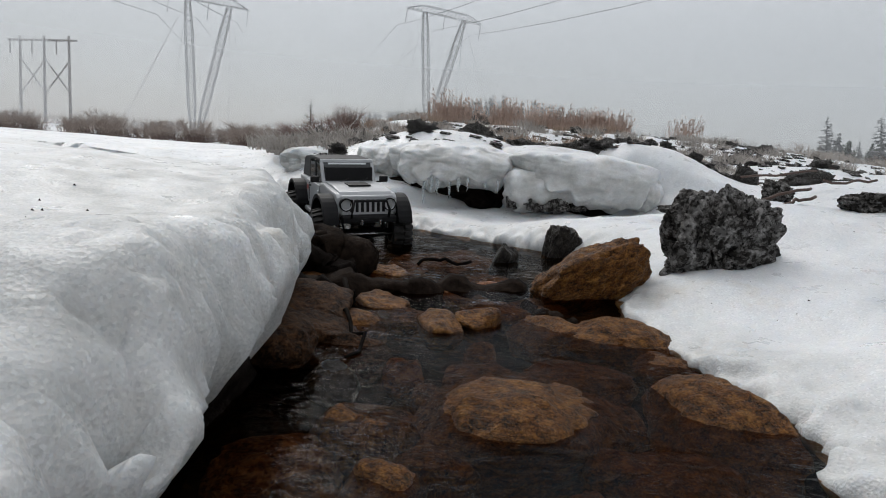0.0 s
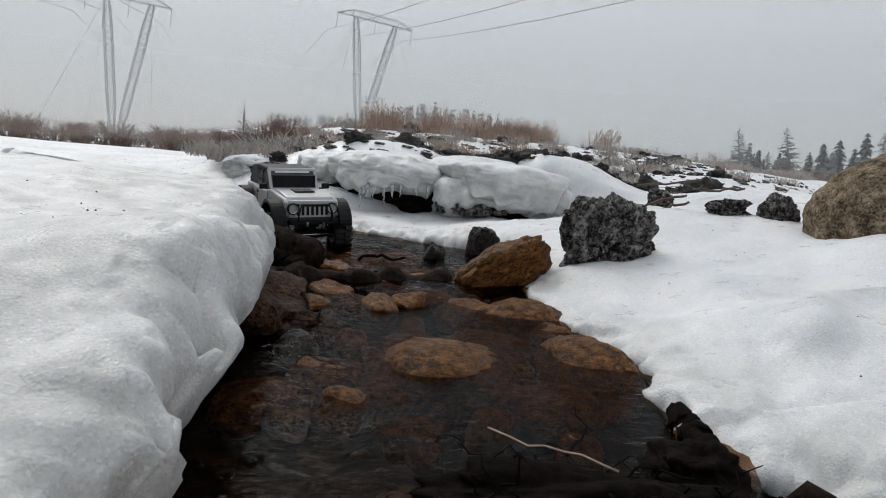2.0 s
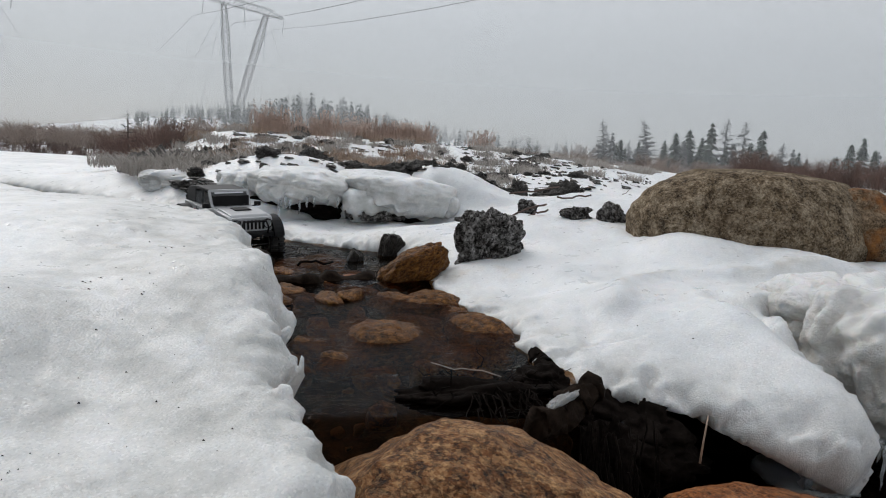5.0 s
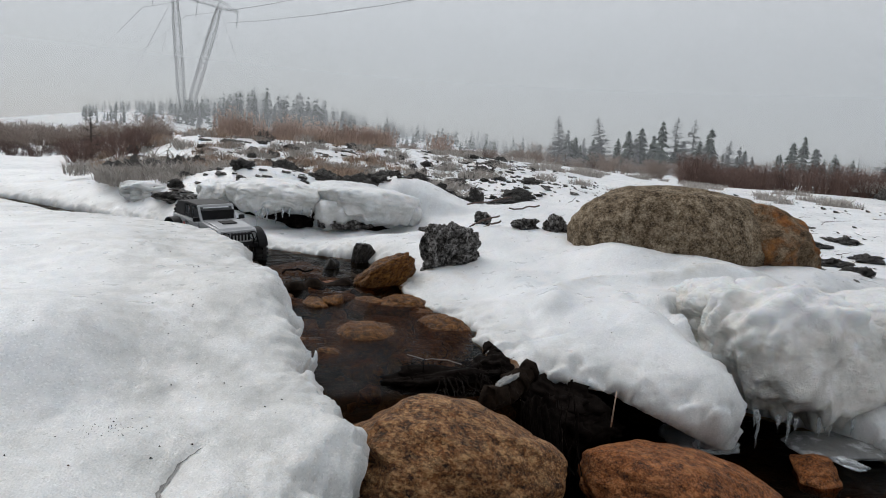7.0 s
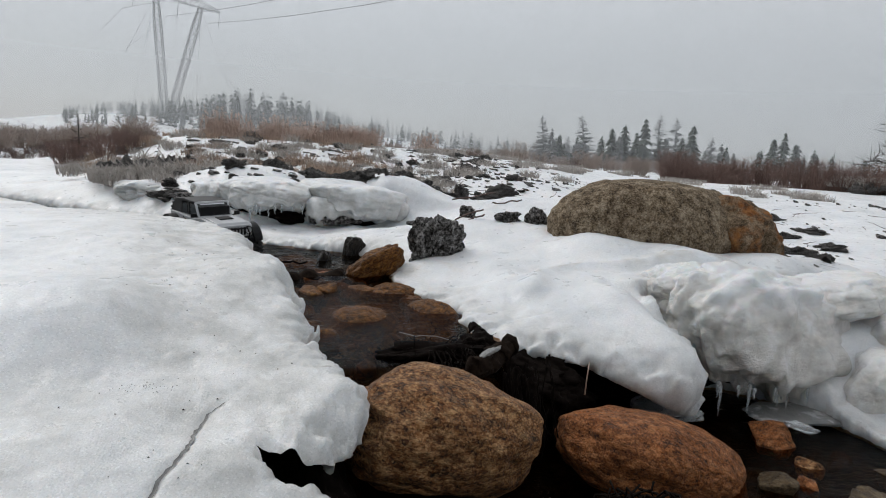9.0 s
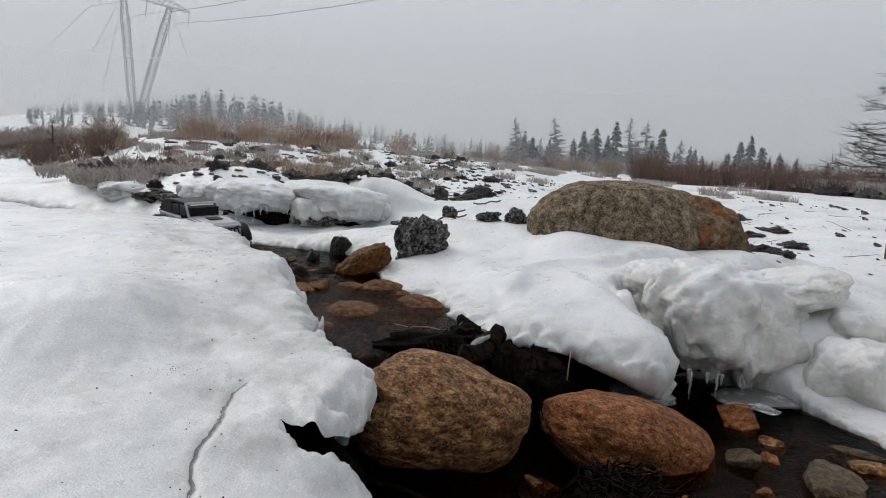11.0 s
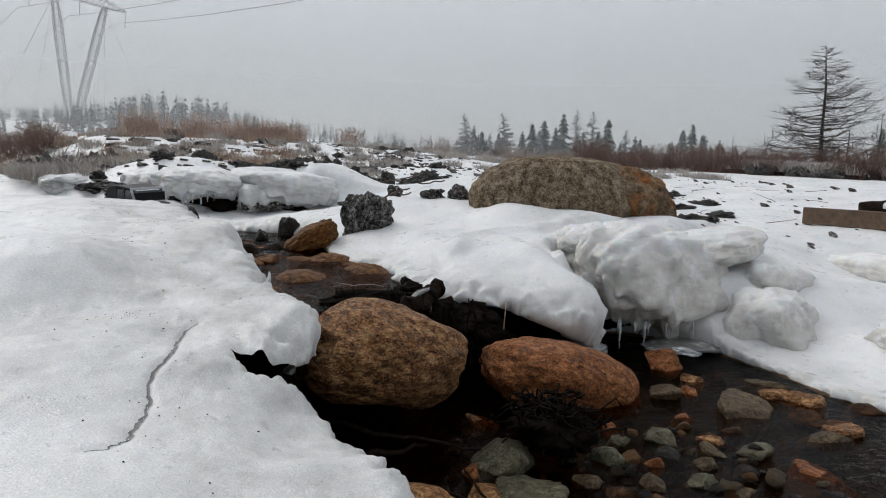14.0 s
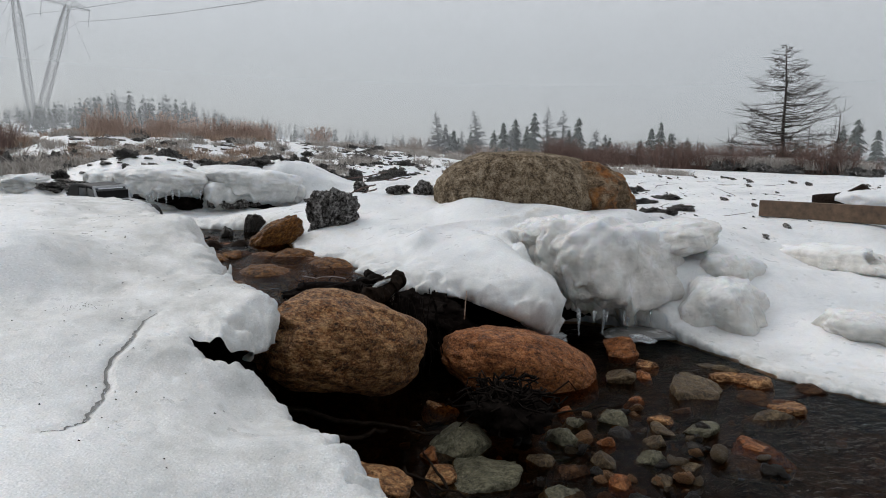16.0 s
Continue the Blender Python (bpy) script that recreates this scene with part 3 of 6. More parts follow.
def stone_mesh(name, size, seed, level=4, lump=0.18, cuts=5, cut=0.78, rough=0.065, square=2.4, pits=0.0, exact=False):
    """A stone: a rounded block, worn flat by a few cuts, with lumps and grain."""
    v, f = ico(level)
    v = v / (np.abs(v) ** square).sum(1)[:, None] ** (1 / square)
    rng = np.random.RandomState(seed)
    for _ in range(cuts):
        d = rng.normal(size=3)
        d /= np.linalg.norm(d)
        over = np.maximum(0, v @ d - cut * rng.uniform(0.85, 1.1))
        v = v - over[:, None] * d * 0.9
    r = 1 + lump * fbm(v * 1.5 + seed * 3.7, 3, seed) + rough * fbm(v * 7.0 + seed, 4, seed + 9)
    if pits:
        n1 = fbm(v * np.array([3.4, 3.4, 2.0]) + seed * 1.3, 2, seed + 77)
        n2 = fbm(v * np.array([7.5, 7.5, 4.5]) + seed * 2.3, 2, seed + 78)
        r = r - pits * np.exp(-(n1 / 0.13) ** 2) - 0.35 * pits * np.exp(-(n2 / 0.16) ** 2) + 0.2 * pits
    v = v * r[:, None]
    if exact:
        v = (v - (v.max(0) + v.min(0)) / 2) * 2 / (v.max(0) - v.min(0))
    return mesh_from(name, v * (np.array(size) / 2), f)


def stone(name, at, size, turn, material, label, seed, category="stone", group="", **kw):
    ob = part(name, stone_mesh(name, size, seed, **kw), material)
    ob.matrix_world = pose(*at, *turn)
    return tagged(ob, label, category, group)


def tube_data(points, radii, sides=7):
    """Rings along a line of points: vertices and faces of a closed tapering tube."""
    pts = [Vector(p) for p in points]
    verts, faces = [], []
    for i, p in enumerate(pts):
        d = (pts[min(i + 1, len(pts) - 1)] - pts[max(i - 1, 0)]).normalized()
        a = d.cross(Vector((0.31, 0.17, 0.93))).normalized()
        if a.length < 0.1:
            a = d.cross(Vector((1, 0, 0))).normalized()
        b = d.cross(a)
        r = radii[i] if hasattr(radii, "__len__") else radii
        for k in range(sides):
            w = 6.28318 * k / sides
            verts.append(tuple(p + (a * math.cos(w) + b * math.sin(w)) * r))
    for i in range(len(pts) - 1):
        for k in range(sides):
            q = (k + 1) % sides
            faces.append((i * sides + k, i * sides + q, (i + 1) * sides + q, (i + 1) * sides + k))
    faces.append(tuple(range(sides))[::-1])
    faces.append(tuple((len(pts) - 1) * sides + k for k in range(sides)))
    return verts, faces


def join_data(pieces):
    verts, faces = [], []
    for v, f in pieces:
        o = len(verts)
        verts += list(v)
        faces += [tuple(i + o for i in q) for q in f]
    return verts, faces


def tube(name, points, radii, material, parent=None, label="", sides=7):
    return part(name, mesh_from(name, *tube_data(points, radii, sides)), material, parent, label)


def box(size, at=(0, 0, 0), turn=(0, 0, 0), bevel=0.0):
    bm = bmesh.new()
    bmesh.ops.create_cube(bm, size=1.0, matrix=pose(*at, *turn) @ Matrix.Diagonal((*size, 1)))
    if bevel:
        bmesh.ops.bevel(bm, geom=list(bm.edges), offset=bevel, segments=2, affect="EDGES", profile=0.6)
    return bm


def prism(outline, thick, bevel=0.0, axis_y=0.0):
    """An outline in x and z drawn out along y, from axis_y - thick/2 to axis_y + thick/2."""
    bm = bmesh.new()
    a = [bm.verts.new((x, axis_y - thick / 2, z)) for x, z in outline]
    b = [bm.verts.new((x, axis_y + thick / 2, z)) for x, z in outline]
    bm.faces.new(a)
    bm.faces.new(b[::-1])
    for i in range(len(a)):
        j = (i + 1) % len(a)
        bm.faces.new((a[j], a[i], b[i], b[j]))
    bmesh.ops.recalc_face_normals(bm, faces=bm.faces)
    if bevel:
        bmesh.ops.bevel(bm, geom=list(bm.edges), offset=bevel, segments=2, affect="EDGES", profile=0.6)
    return bm


def lathe(profile, sides=32):
    """A ring section (radius, offset along the axle) spun round the y axle."""
    bm = bmesh.new()
    rings = []
    for k in range(sides):
        w = 6.28318530718 * k / sides
        rings.append([bm.verts.new((r * math.cos(w), o, r * math.sin(w))) for r, o in profile])
    for k in range(sides):
        a, b = rings[k], rings[(k + 1) % sides]
        for i in range(len(profile) - 1):
            bm.faces.new((a[i], a[i + 1], b[i + 1], b[i]))
    bmesh.ops.recalc_face_normals(bm, faces=bm.faces)
    return bm


# ---- boulders and stones of the stream ----
stone("boulder", (0.055, -0.085, 0.049), (0.405, 0.34, 0.222), (0, 12, 10), GRANITE, "big rounded brown granite boulder below the little fall", 3, "boulder", level=6, lump=0.10, cuts=3, cut=0.88, rough=0.016, square=2.2, exact=True)
stone("boulder", (0.588, -0.070, -0.096), (0.47, 0.25, 0.195), (0, 17, -8), RED_GRANITE, "wet red granite boulder lying in the pool", 8, "boulder", level=6, lump=0.08, cuts=3, cut=0.86, rough=0.016, square=2.2, exact=True)

STREAM_STONES = [  # x, y, width, depth, rise above the water, material
    (0.055, 0.545, 0.25, 0.21, 0.022, OCHRE_ROCK), (0.15, 0.60, 0.12, 0.15, 0.004, OCHRE_ROCK), (0.29, 0.57, 0.16, 0.22, 0.022, OCHRE_ROCK),
    (-0.052, 0.385, 0.065, 0.08, 0.012, OCHRE_ROCK), (-0.11, 0.395, 0.06, 0.06, -0.004, OCHRE_ROCK), (0.033, 0.295, 0.022, 0.06, 0.006, OCHRE_ROCK),
    (0.194, 0.295, 0.048, 0.05, 0.008, OCHRE_ROCK), (0.26, 0.835, 0.18, 0.16, 0.022, OCHRE_ROCK), (0.16, 0.87, 0.11, 0.16, 0.010, OCHRE_ROCK),
    (-0.01, 0.83, 0.06, 0.10, 0.022, OCHRE_ROCK), (0.045, 0.86, 0.06, 0.10, 0.028, OCHRE_ROCK), (0.12, 0.67, 0.12, 0.07, 0.002, OCHRE_ROCK),
    (0.05, 0.75, 0.05, 0.05, 0.004, OCHRE_ROCK), (-0.05, 0.67, 0.05, 0.05, 0.003, RED_GRANITE), (-0.06, 1.32, 0.14, 0.16, 0.008, OCHRE_ROCK),
    (-0.2, 0.84, 0.15, 0.16, 0.045, WET_BROWN), (-0.215, 0.655, 0.11, 0.15, 0.055, WET_BROWN), (-0.22, 1.02, 0.13, 0.08, 0.02, OCHRE_ROCK),
    (0.09, 1.2, 0.12, 0.1, 0.0, OCHRE_ROCK), (0.19, 1.25, 0.10, 0.10, 0.004, DARK_ROCK), (0.02, 1.55, 0.2, 0.14, -0.006, OCHRE_ROCK),
    (-0.08, 0.50, 0.11, 0.10, 0.010, OCHRE_ROCK), (0.0, 0.20, 0.05, 0.04, -0.01, OCHRE_ROCK), (0.12, 0.40, 0.06, 0.05, -0.012, OCHRE_ROCK),
    (-0.17, 0.75, 0.10, 0.10, 0.030, WET_BROWN), (-0.10, 0.93, 0.09, 0.08, 0.020, OCHRE_ROCK), (-0.12, 1.15, 0.13, 0.10, 0.016, OCHRE_ROCK), (-0.13, 0.62, 0.06, 0.06, 0.008, DARK_ROCK), (0.23, 0.42, 0.06, 0.05, -0.008, OCHRE_ROCK), (0.10, 0.36, 0.035, 0.035, -0.01, POOL_ROCK), (-0.02, 0.62, 0.05, 0.06, -0.008, OCHRE_ROCK),
    (0.17, 0.72, 0.15, 0.12, -0.003, OCHRE_ROCK), (0.21, 0.46, 0.13, 0.10, -0.006, OCHRE_ROCK), (0.05, 0.69, 0.11, 0.08, -0.003, OCHRE_ROCK), (-0.13, 0.72, 0.12, 0.10, 0.012, WET_BROWN),
    (0.08, 0.95, 0.12, 0.08, 0.010, OCHRE_ROCK), (0.0, 1.03, 0.15, 0.08, 0.008, OCHRE_ROCK), (-0.05, 0.90, 0.10, 0.08, 0.008, OCHRE_ROCK), (0.16, 1.02, 0.11, 0.09, 0.002, OCHRE_ROCK),
    (0.10, 1.10, 0.13, 0.07, 0.006, RED_GRANITE), (-0.14, 0.84, 0.10, 0.09, 0.014, OCHRE_ROCK), (-0.02, 0.45, 0.10, 0.07, -0.010, OCHRE_ROCK), (0.03, 0.37, 0.07, 0.05, -0.012, OCHRE_ROCK),
    (0.30, 0.73, 0.12, 0.10, 0.006, OCHRE_ROCK), (0.16, 0.48, 0.08, 0.06, -0.004, OCHRE_ROCK), (-0.15, 0.44, 0.12, 0.10, -0.006, GRANITE), (0.07, 1.38, 0.16, 0.10, 0.004, OCHRE_ROCK)]
for i, (x, y, w, d, rise, material) in enumerate(STREAM_STONES):
    high = max(0.05, min(w, d) * 0.62)
    z = float(water_level(np.array([x]), np.array([y]))[0])
    stone("stream_stone", (x, y, z + rise - 0.007 - high / 2 * 0.97), (w, d, high * 1.05), (0, 4 * math.sin(i * 2.1), 30 * math.sin(i * 1.7)), material,
          "wet brown stone worn smooth, standing in the stream" if rise > 0 else "submerged brown stone under shallow water", 100 + i, "stone", "stones in the stream", level=4 if w < 0.1 else 5, lump=0.10, rough=0.035, cuts=6, cut=0.8)
stone("upright_stone", (0.275, 1.48, 0.115), (0.085, 0.075, 0.15), (6, 6, 20), DARK_ROCK, "dark wet pointed stone standing at the waterline", 5, level=5, cuts=6)
stone("pointed_stone", (0.128, 1.345, 0.11), (0.065, 0.055, 0.115), (0, 14, 20), DARK_ROCK, "small dark pointed stone in the stream", 29, level=4, cuts=7, cut=0.65)
stone("leaning_stone", (0.255, 1.06, 0.142), (0.23, 0.13, 0.115), (0, -30, 14), OCHRE_ROCK, "reddish brown stone leaning out of the stream", 15, level=5, cuts=5, cut=0.82, lump=0.1, square=2.8, exact=True)

POOL_STONES = [
    (0.20, -0.44, 0.19, 0.16, 0.032, GREEN_ROCK), (0.62, -0.36, 0.13, 0.09, 0.02, GREEN_ROCK), (0.95, -0.52, 0.12, 0.09, 0.02, POOL_ROCK), (0.10, -0.62, 0.12, 0.10, 0.02, RED_GRANITE), (0.74, -0.50, 0.09, 0.08, 0.02, GREEN_ROCK),
    (1.02, 0.03, 0.15, 0.11, 0.045, RED_GRANITE), (0.83, -0.18, 0.09, 0.10, 0.03, POOL_ROCK), (0.90, -0.19, 0.045, 0.05, 0.02, RED_GRANITE),
    (0.92, -0.33, 0.21, 0.17, 0.035, POOL_ROCK), (0.44, -0.385, 0.10, 0.10, 0.022, GREEN_ROCK), (0.245, -0.335, 0.12, 0.17, 0.04, GREEN_ROCK),
    (0.15, -0.35, 0.035, 0.05, 0.02, RED_GRANITE), (0.446, -0.515, 0.065, 0.06, 0.018, POOL_ROCK), (0.53, -0.555, 0.07, 0.055, 0.016, GREEN_ROCK),
    (0.70, -0.425, 0.055, 0.05, 0.018, GRANITE), (0.60, -0.50, 0.06, 0.05, 0.014, POOL_ROCK), (-0.05, -0.47, 0.12, 0.17, 0.085, GRANITE),
    (1.13, -0.36, 0.12, 0.10, 0.03, GRANITE), (1.16, -0.22, 0.14, 0.08, 0.015, POOL_ROCK), (1.05, -0.5, 0.16, 0.10, 0.012, GRANITE),
    (0.33, -0.46, 0.06, 0.06, 0.015, POOL_ROCK), (0.40, -0.60, 0.06, 0.05, 0.014, RED_GRANITE), (0.48, -0.63, 0.05, 0.045, 0.012, POOL_ROCK),
    (0.36, -0.36, 0.055, 0.05, 0.02, DARK_ROCK), (0.75, -0.30, 0.05, 0.05, 0.004, RED_GRANITE), (0.80, -0.62, 0.14, 0.11, 0.004, RED_GRANITE),
    (0.30, -0.12, 0.09, 0.08, 0.006, GRANITE), (0.20, -0.20, 0.06, 0.05, 0.0, POOL_ROCK), (0.55, -0.28, 0.05, 0.04, 0.01, RED_GRANITE),
    (0.14, -0.42, 0.10, 0.08, 0.012, GRANITE), (0.30, -0.27, 0.07, 0.06, 0.006, POOL_ROCK), (0.52, -0.34, 0.08, 0.06, 0.012, GREEN_ROCK), (0.46, -0.30, 0.05, 0.04, 0.006, GRANITE),
    (0.28, -0.58, 0.11, 0.09, 0.010, GREEN_ROCK), (0.66, -0.46, 0.07, 0.06, 0.014, POOL_ROCK), (0.58, -0.60, 0.09, 0.07, 0.008, POOL_ROCK), (0.36, -0.52, 0.08, 0.06, 0.014, WET_BROWN),
    (1.10, -0.28, 0.10, 0.09, 0.022, GRANITE), (1.03, -0.42, 0.12, 0.09, 0.018, WET_BROWN), (1.20, -0.45, 0.14, 0.09, 0.012, WET_BROWN), (0.98, -0.12, 0.07, 0.06, 0.012, GRANITE), (1.12, -0.10, 0.10, 0.07, 0.006, WET_BROWN),
    (0.80, -0.40, 0.08, 0.07, 0.008, WET_BROWN), (0.70, -0.64, 0.10, 0.08, 0.006, POOL_ROCK), (0.47, -0.72, 0.10, 0.08, 0.010, GREEN_ROCK), (0.20, -0.70, 0.11, 0.08, 0.010, POOL_ROCK), (0.33, -0.66, 0.07, 0.06, 0.012, GRANITE),
    (0.66, -0.55, 0.05, 0.05, 0.012, DARK_ROCK), (0.56, -0.44, 0.045, 0.05, 0.016, DARK_ROCK), (0.50, -0.46, 0.04, 0.04, 0.016, RED_GRANITE)]
for i, (x, y, w, d, rise, material) in enumerate(POOL_STONES):
    high = max(0.04, min(w, d) * 0.7)
    stone("pool_stone", (x, y, -0.13 + rise - high / 2 * 0.97), (w, d, high * 1.05), (6 * math.sin(i * 1.3), 8 * math.sin(i * 2.1), 70 * math.sin(i * 1.7)), material,
          "wet stone lying in the dark pool", 300 + i, "stone", "stones in the pool", level=4, cuts=10, cut=0.66, lump=0.12, rough=0.04)

rng = np.random.RandomState(4)
pebbles = [stone_mesh("pebble", (1, 1, 0.7), 500 + k, level=3, cuts=9, cut=0.62) for k in range(5)]
for k, material in enumerate((POOL_ROCK, GRANITE, DARK_ROCK, GRANITE, DARK_ROCK)):
    pebbles[k].materials.append(material)
count = 0
while count < 290:
    if count < 220:
        x, y = (rng.uniform(0.0, 1.15), rng.uniform(-0.85, -0.15)) if count > 120 else (rng.uniform(0.28, 0.75), rng.uniform(-0.72, -0.34))
    else:
        x, y = rng.uniform(-0.2, 0.33), rng.uniform(0.15, 1.4)
    if not inside(np.array([x]), np.array([y]), RING)[0]:
        continue
    s = rng.uniform(0.010, 0.040) * (1.3 if rng.rand() < 0.15 else 0.85)
    z = float(bed_height(np.array([x]), np.array([y]))[0]) + s * 0.3 + (0.06 if count < 121 else 0.0)
    ob = new("pebble", pebbles[rng.randint(5)])
    ob.matrix_world = pose(x, y, z, rng.uniform(-20, 20), rng.uniform(-20, 20), rng.uniform(0, 360)) @ Matrix.Diagonal((s, s * rng.uniform(0.7, 1), s, 1))
    tagged(ob, "small wet pebble on the stream bed", "pebble", "pebbles of the stream")
    count += 1

# ---- the grey boulder on the right bank ----
stone("boulder", (1.395, 1.02, 0.262), (0.90, 0.64, 0.46), (0, 3, 4), GREY_ROCK, "large brown-grey boulder with lichen, set deep in snow", 21, "boulder", level=6, lump=0.07, cuts=2, cut=0.9, rough=0.016, square=2.05, exact=True)
stone("boulder", (1.665, 0.90, 0.280), (0.46, 0.44, 0.31), (0, 14, 12), RUST_ROCK, "rust-stained block broken from the grey boulder", 23, "boulder", level=6, lump=0.10, cuts=4, cut=0.85, rough=0.03, square=2.1, exact=True)

# ---- frozen clods ----
stone("mud_clod", (0.505, 1.12, 0.192), (0.215, 0.12, 0.205), (0, 14, 0), MUD, "frozen clod of dark mud with frosted ridges on snow", 19, "clod", level=6, lump=0.22, rough=0.05, cuts=5, pits=0.38)
stone("mud_clod", (0.99, 1.26, 0.275), (0.085, 0.08, 0.115), (0, 0, 30), MUD, "frozen clod of dark mud with frosted ridges on snow", 35, "clod", level=5, lump=0.25, rough=0.07, cuts=3, pits=0.28)
stone("mud_clod", (0.89, 1.32, 0.295), (0.10, 0.08, 0.045), (0, 0, 10), MUD, "low frosted mud clod half sunk in snow", 37, "clod", level=5, lump=0.25, rough=0.08, cuts=2, pits=0.28)
stone("mud_clod", (0.76, 1.45, 0.30), (0.075, 0.06, 0.05), (0, 0, 10), MUD, "low frosted mud clod half sunk in snow", 39, "clod", level=4, lump=0.25, rough=0.08, cuts=2, pits=0.28)
stone("mud_clod", (0.55, 1.55, 0.235), (0.07, 0.05, 0.02), (0, 0, 30), MUD, "low frosted mud clod half sunk in snow", 40, "clod", level=4, lump=0.25, rough=0.08, cuts=2, pits=0.28)
clods = [stone_mesh("clod", (1, 1, 1), 600 + k, level=4, lump=0.45, rough=0.2, cuts=4, pits=0.42) for k in range(7)]
for me in clods:
    me.materials.append(MUD)
rng = np.random.RandomState(12)
crumb = stone_mesh("crumb", (1, 1, 1), 640, level=2, lump=0.5, rough=0.3, cuts=3)
crumb_v = np.array([v.co[:] for v in crumb.vertices])
crumb_f = [tuple(p.vertices) for p in crumb.polygons]
crumbs = []
for k in range(1000):
    y = 2.35 + 4.2 * rng.rand() ** 1.5
    x = rng.uniform(-0.6, 1.3) * (0.35 + y * 0.33) + 0.06 * y
    s = (0.025 + 0.08 * rng.rand() ** 2) * (0.7 + 0.12 * y)
    if k < 200:
        ob = new("mud_clod", clods[rng.randint(7)])
        ob.matrix_world = pose(x, y, surface(x, y) + s * 0.08, 0, 0, rng.uniform(0, 360)) @ Matrix.Diagonal((s * rng.uniform(0.8, 1.8), s, s * rng.uniform(0.35, 0.9), 1))
        tagged(ob, "dark frozen clod of peat sticking out of the snow", "clod", "clods on the snow")
    else:
        s *= 0.6
        crumbs.append(((crumb_v * np.array([s * rng.uniform(0.8, 2.2), s, s * rng.uniform(0.25, 0.6)]) + np.array([x, y, surface(x, y)])).tolist(), crumb_f))
for k in range(480):
    x, y = (rng.uniform(1.8, 5.0), rng.uniform(0.5, 4.2)) if k < 190 else (rng.uniform(0.2, 3.2), rng.uniform(2.6, 5.5))
    s = 0.012 + 0.035 * rng.rand() ** 2
    crumbs.append(((crumb_v * np.array([s * rng.uniform(0.8, 2.2), s, s * rng.uniform(0.6, 1.2)]) + np.array([x, y, surface(x, y)])).tolist(), crumb_f))
tagged(part("soil_crumbs", mesh_from("soil_crumbs", *join_data(crumbs)), MUD), "dark crumbs of frozen soil strewn over snow", "soil", kind="stuff")
for k, (x, y, s, h) in enumerate([(2.2, 0.90, 0.10, 0.05), (1.94, 0.66, 0.09, 0.035), (2.06, 1.05, 0.17, 0.06), (2.30, 1.10, 0.15, 0.05), (2.62, 1.18, 0.19, 0.045), (3.0, 1.62, 0.2, 0.05), (2.45, 1.45, 0.13, 0.04), (3.3, 2.2, 0.22, 0.06), (2.0, 1.3, 0.16, 0.06), (2.3, 1.5, 0.18, 0.07), (2.65, 1.5, 0.16, 0.05), (2.7, 2.1, 0.2, 0.08), (1.2, 2.6, 0.17, 0.13), (1.5, 2.7, 0.12, 0.1),
                                  (0.1, 2.75, 0.12, 0.09), (0.3, 2.7, 0.16, 0.05), (0.9, 2.9, 0.16, 0.06), (-0.33, 3.05, 0.12, 0.07), (-0.6, 3.3, 0.16, 0.08), (-0.1, 2.95, 0.12, 0.08)]):
    ob = new("mud_clod", clods[k % 7])
    ob.matrix_world = pose(x, y, surface(x, y), 0, 0, 50 * k) @ Matrix.Diagonal((s, s * 0.6, h, 1))
    tagged(ob, "dark frozen clod of peat sticking out of the snow", "clod", "clods on the snow")

# ---- drift ledge with its dark undercut ----
def drift(name, at, size, seed, label, material, turn=(0, 0, 0), level=6, lump=0.22, rough=0.03, square=2.6, sag=0.0, ribs=0.06):
    """A lobed lump of old snow ice; sag lets its underside hang in drips."""
    v, f = ico(level)
    v = v / (np.abs(v) ** square).sum(1)[:, None] ** (1 / square)
    r = 1 + lump * fbm(v * np.array([1.5, 1.5, 1.0]) + seed * 2.9, 2, seed) + rough * fbm(v * 5 + seed, 3, seed + 5) + ribs * fbm(v * np.array([4.5, 4.5, 1.1]) + seed, 2, seed + 6)
    v = v * r[:, None]
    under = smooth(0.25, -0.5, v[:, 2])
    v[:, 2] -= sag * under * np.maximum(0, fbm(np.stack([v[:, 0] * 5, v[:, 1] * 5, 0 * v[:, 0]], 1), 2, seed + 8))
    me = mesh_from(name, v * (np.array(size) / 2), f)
    # the mask is low at the top and rises towards the underside
    layer = me.attributes.new("grey_mask", "FLOAT", "POINT")
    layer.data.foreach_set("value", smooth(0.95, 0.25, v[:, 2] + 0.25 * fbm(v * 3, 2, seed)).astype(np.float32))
    ob = part(name, me, SNOW if material is ICE else material)
    ob.matrix_world = pose(*at, *turn)
    return tagged(ob, label, "ice")


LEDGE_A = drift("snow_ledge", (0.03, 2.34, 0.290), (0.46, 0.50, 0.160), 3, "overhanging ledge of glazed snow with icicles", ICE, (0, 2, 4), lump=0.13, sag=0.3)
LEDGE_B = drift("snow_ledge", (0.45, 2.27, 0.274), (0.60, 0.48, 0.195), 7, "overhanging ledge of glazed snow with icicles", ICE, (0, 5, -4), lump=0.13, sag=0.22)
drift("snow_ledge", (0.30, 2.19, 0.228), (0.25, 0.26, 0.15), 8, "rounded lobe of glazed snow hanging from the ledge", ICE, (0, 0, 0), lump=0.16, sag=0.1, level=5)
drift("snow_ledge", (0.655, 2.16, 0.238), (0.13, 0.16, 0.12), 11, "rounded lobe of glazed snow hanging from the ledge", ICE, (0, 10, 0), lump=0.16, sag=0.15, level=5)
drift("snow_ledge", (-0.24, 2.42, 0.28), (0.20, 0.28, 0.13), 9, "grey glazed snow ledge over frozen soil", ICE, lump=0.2)
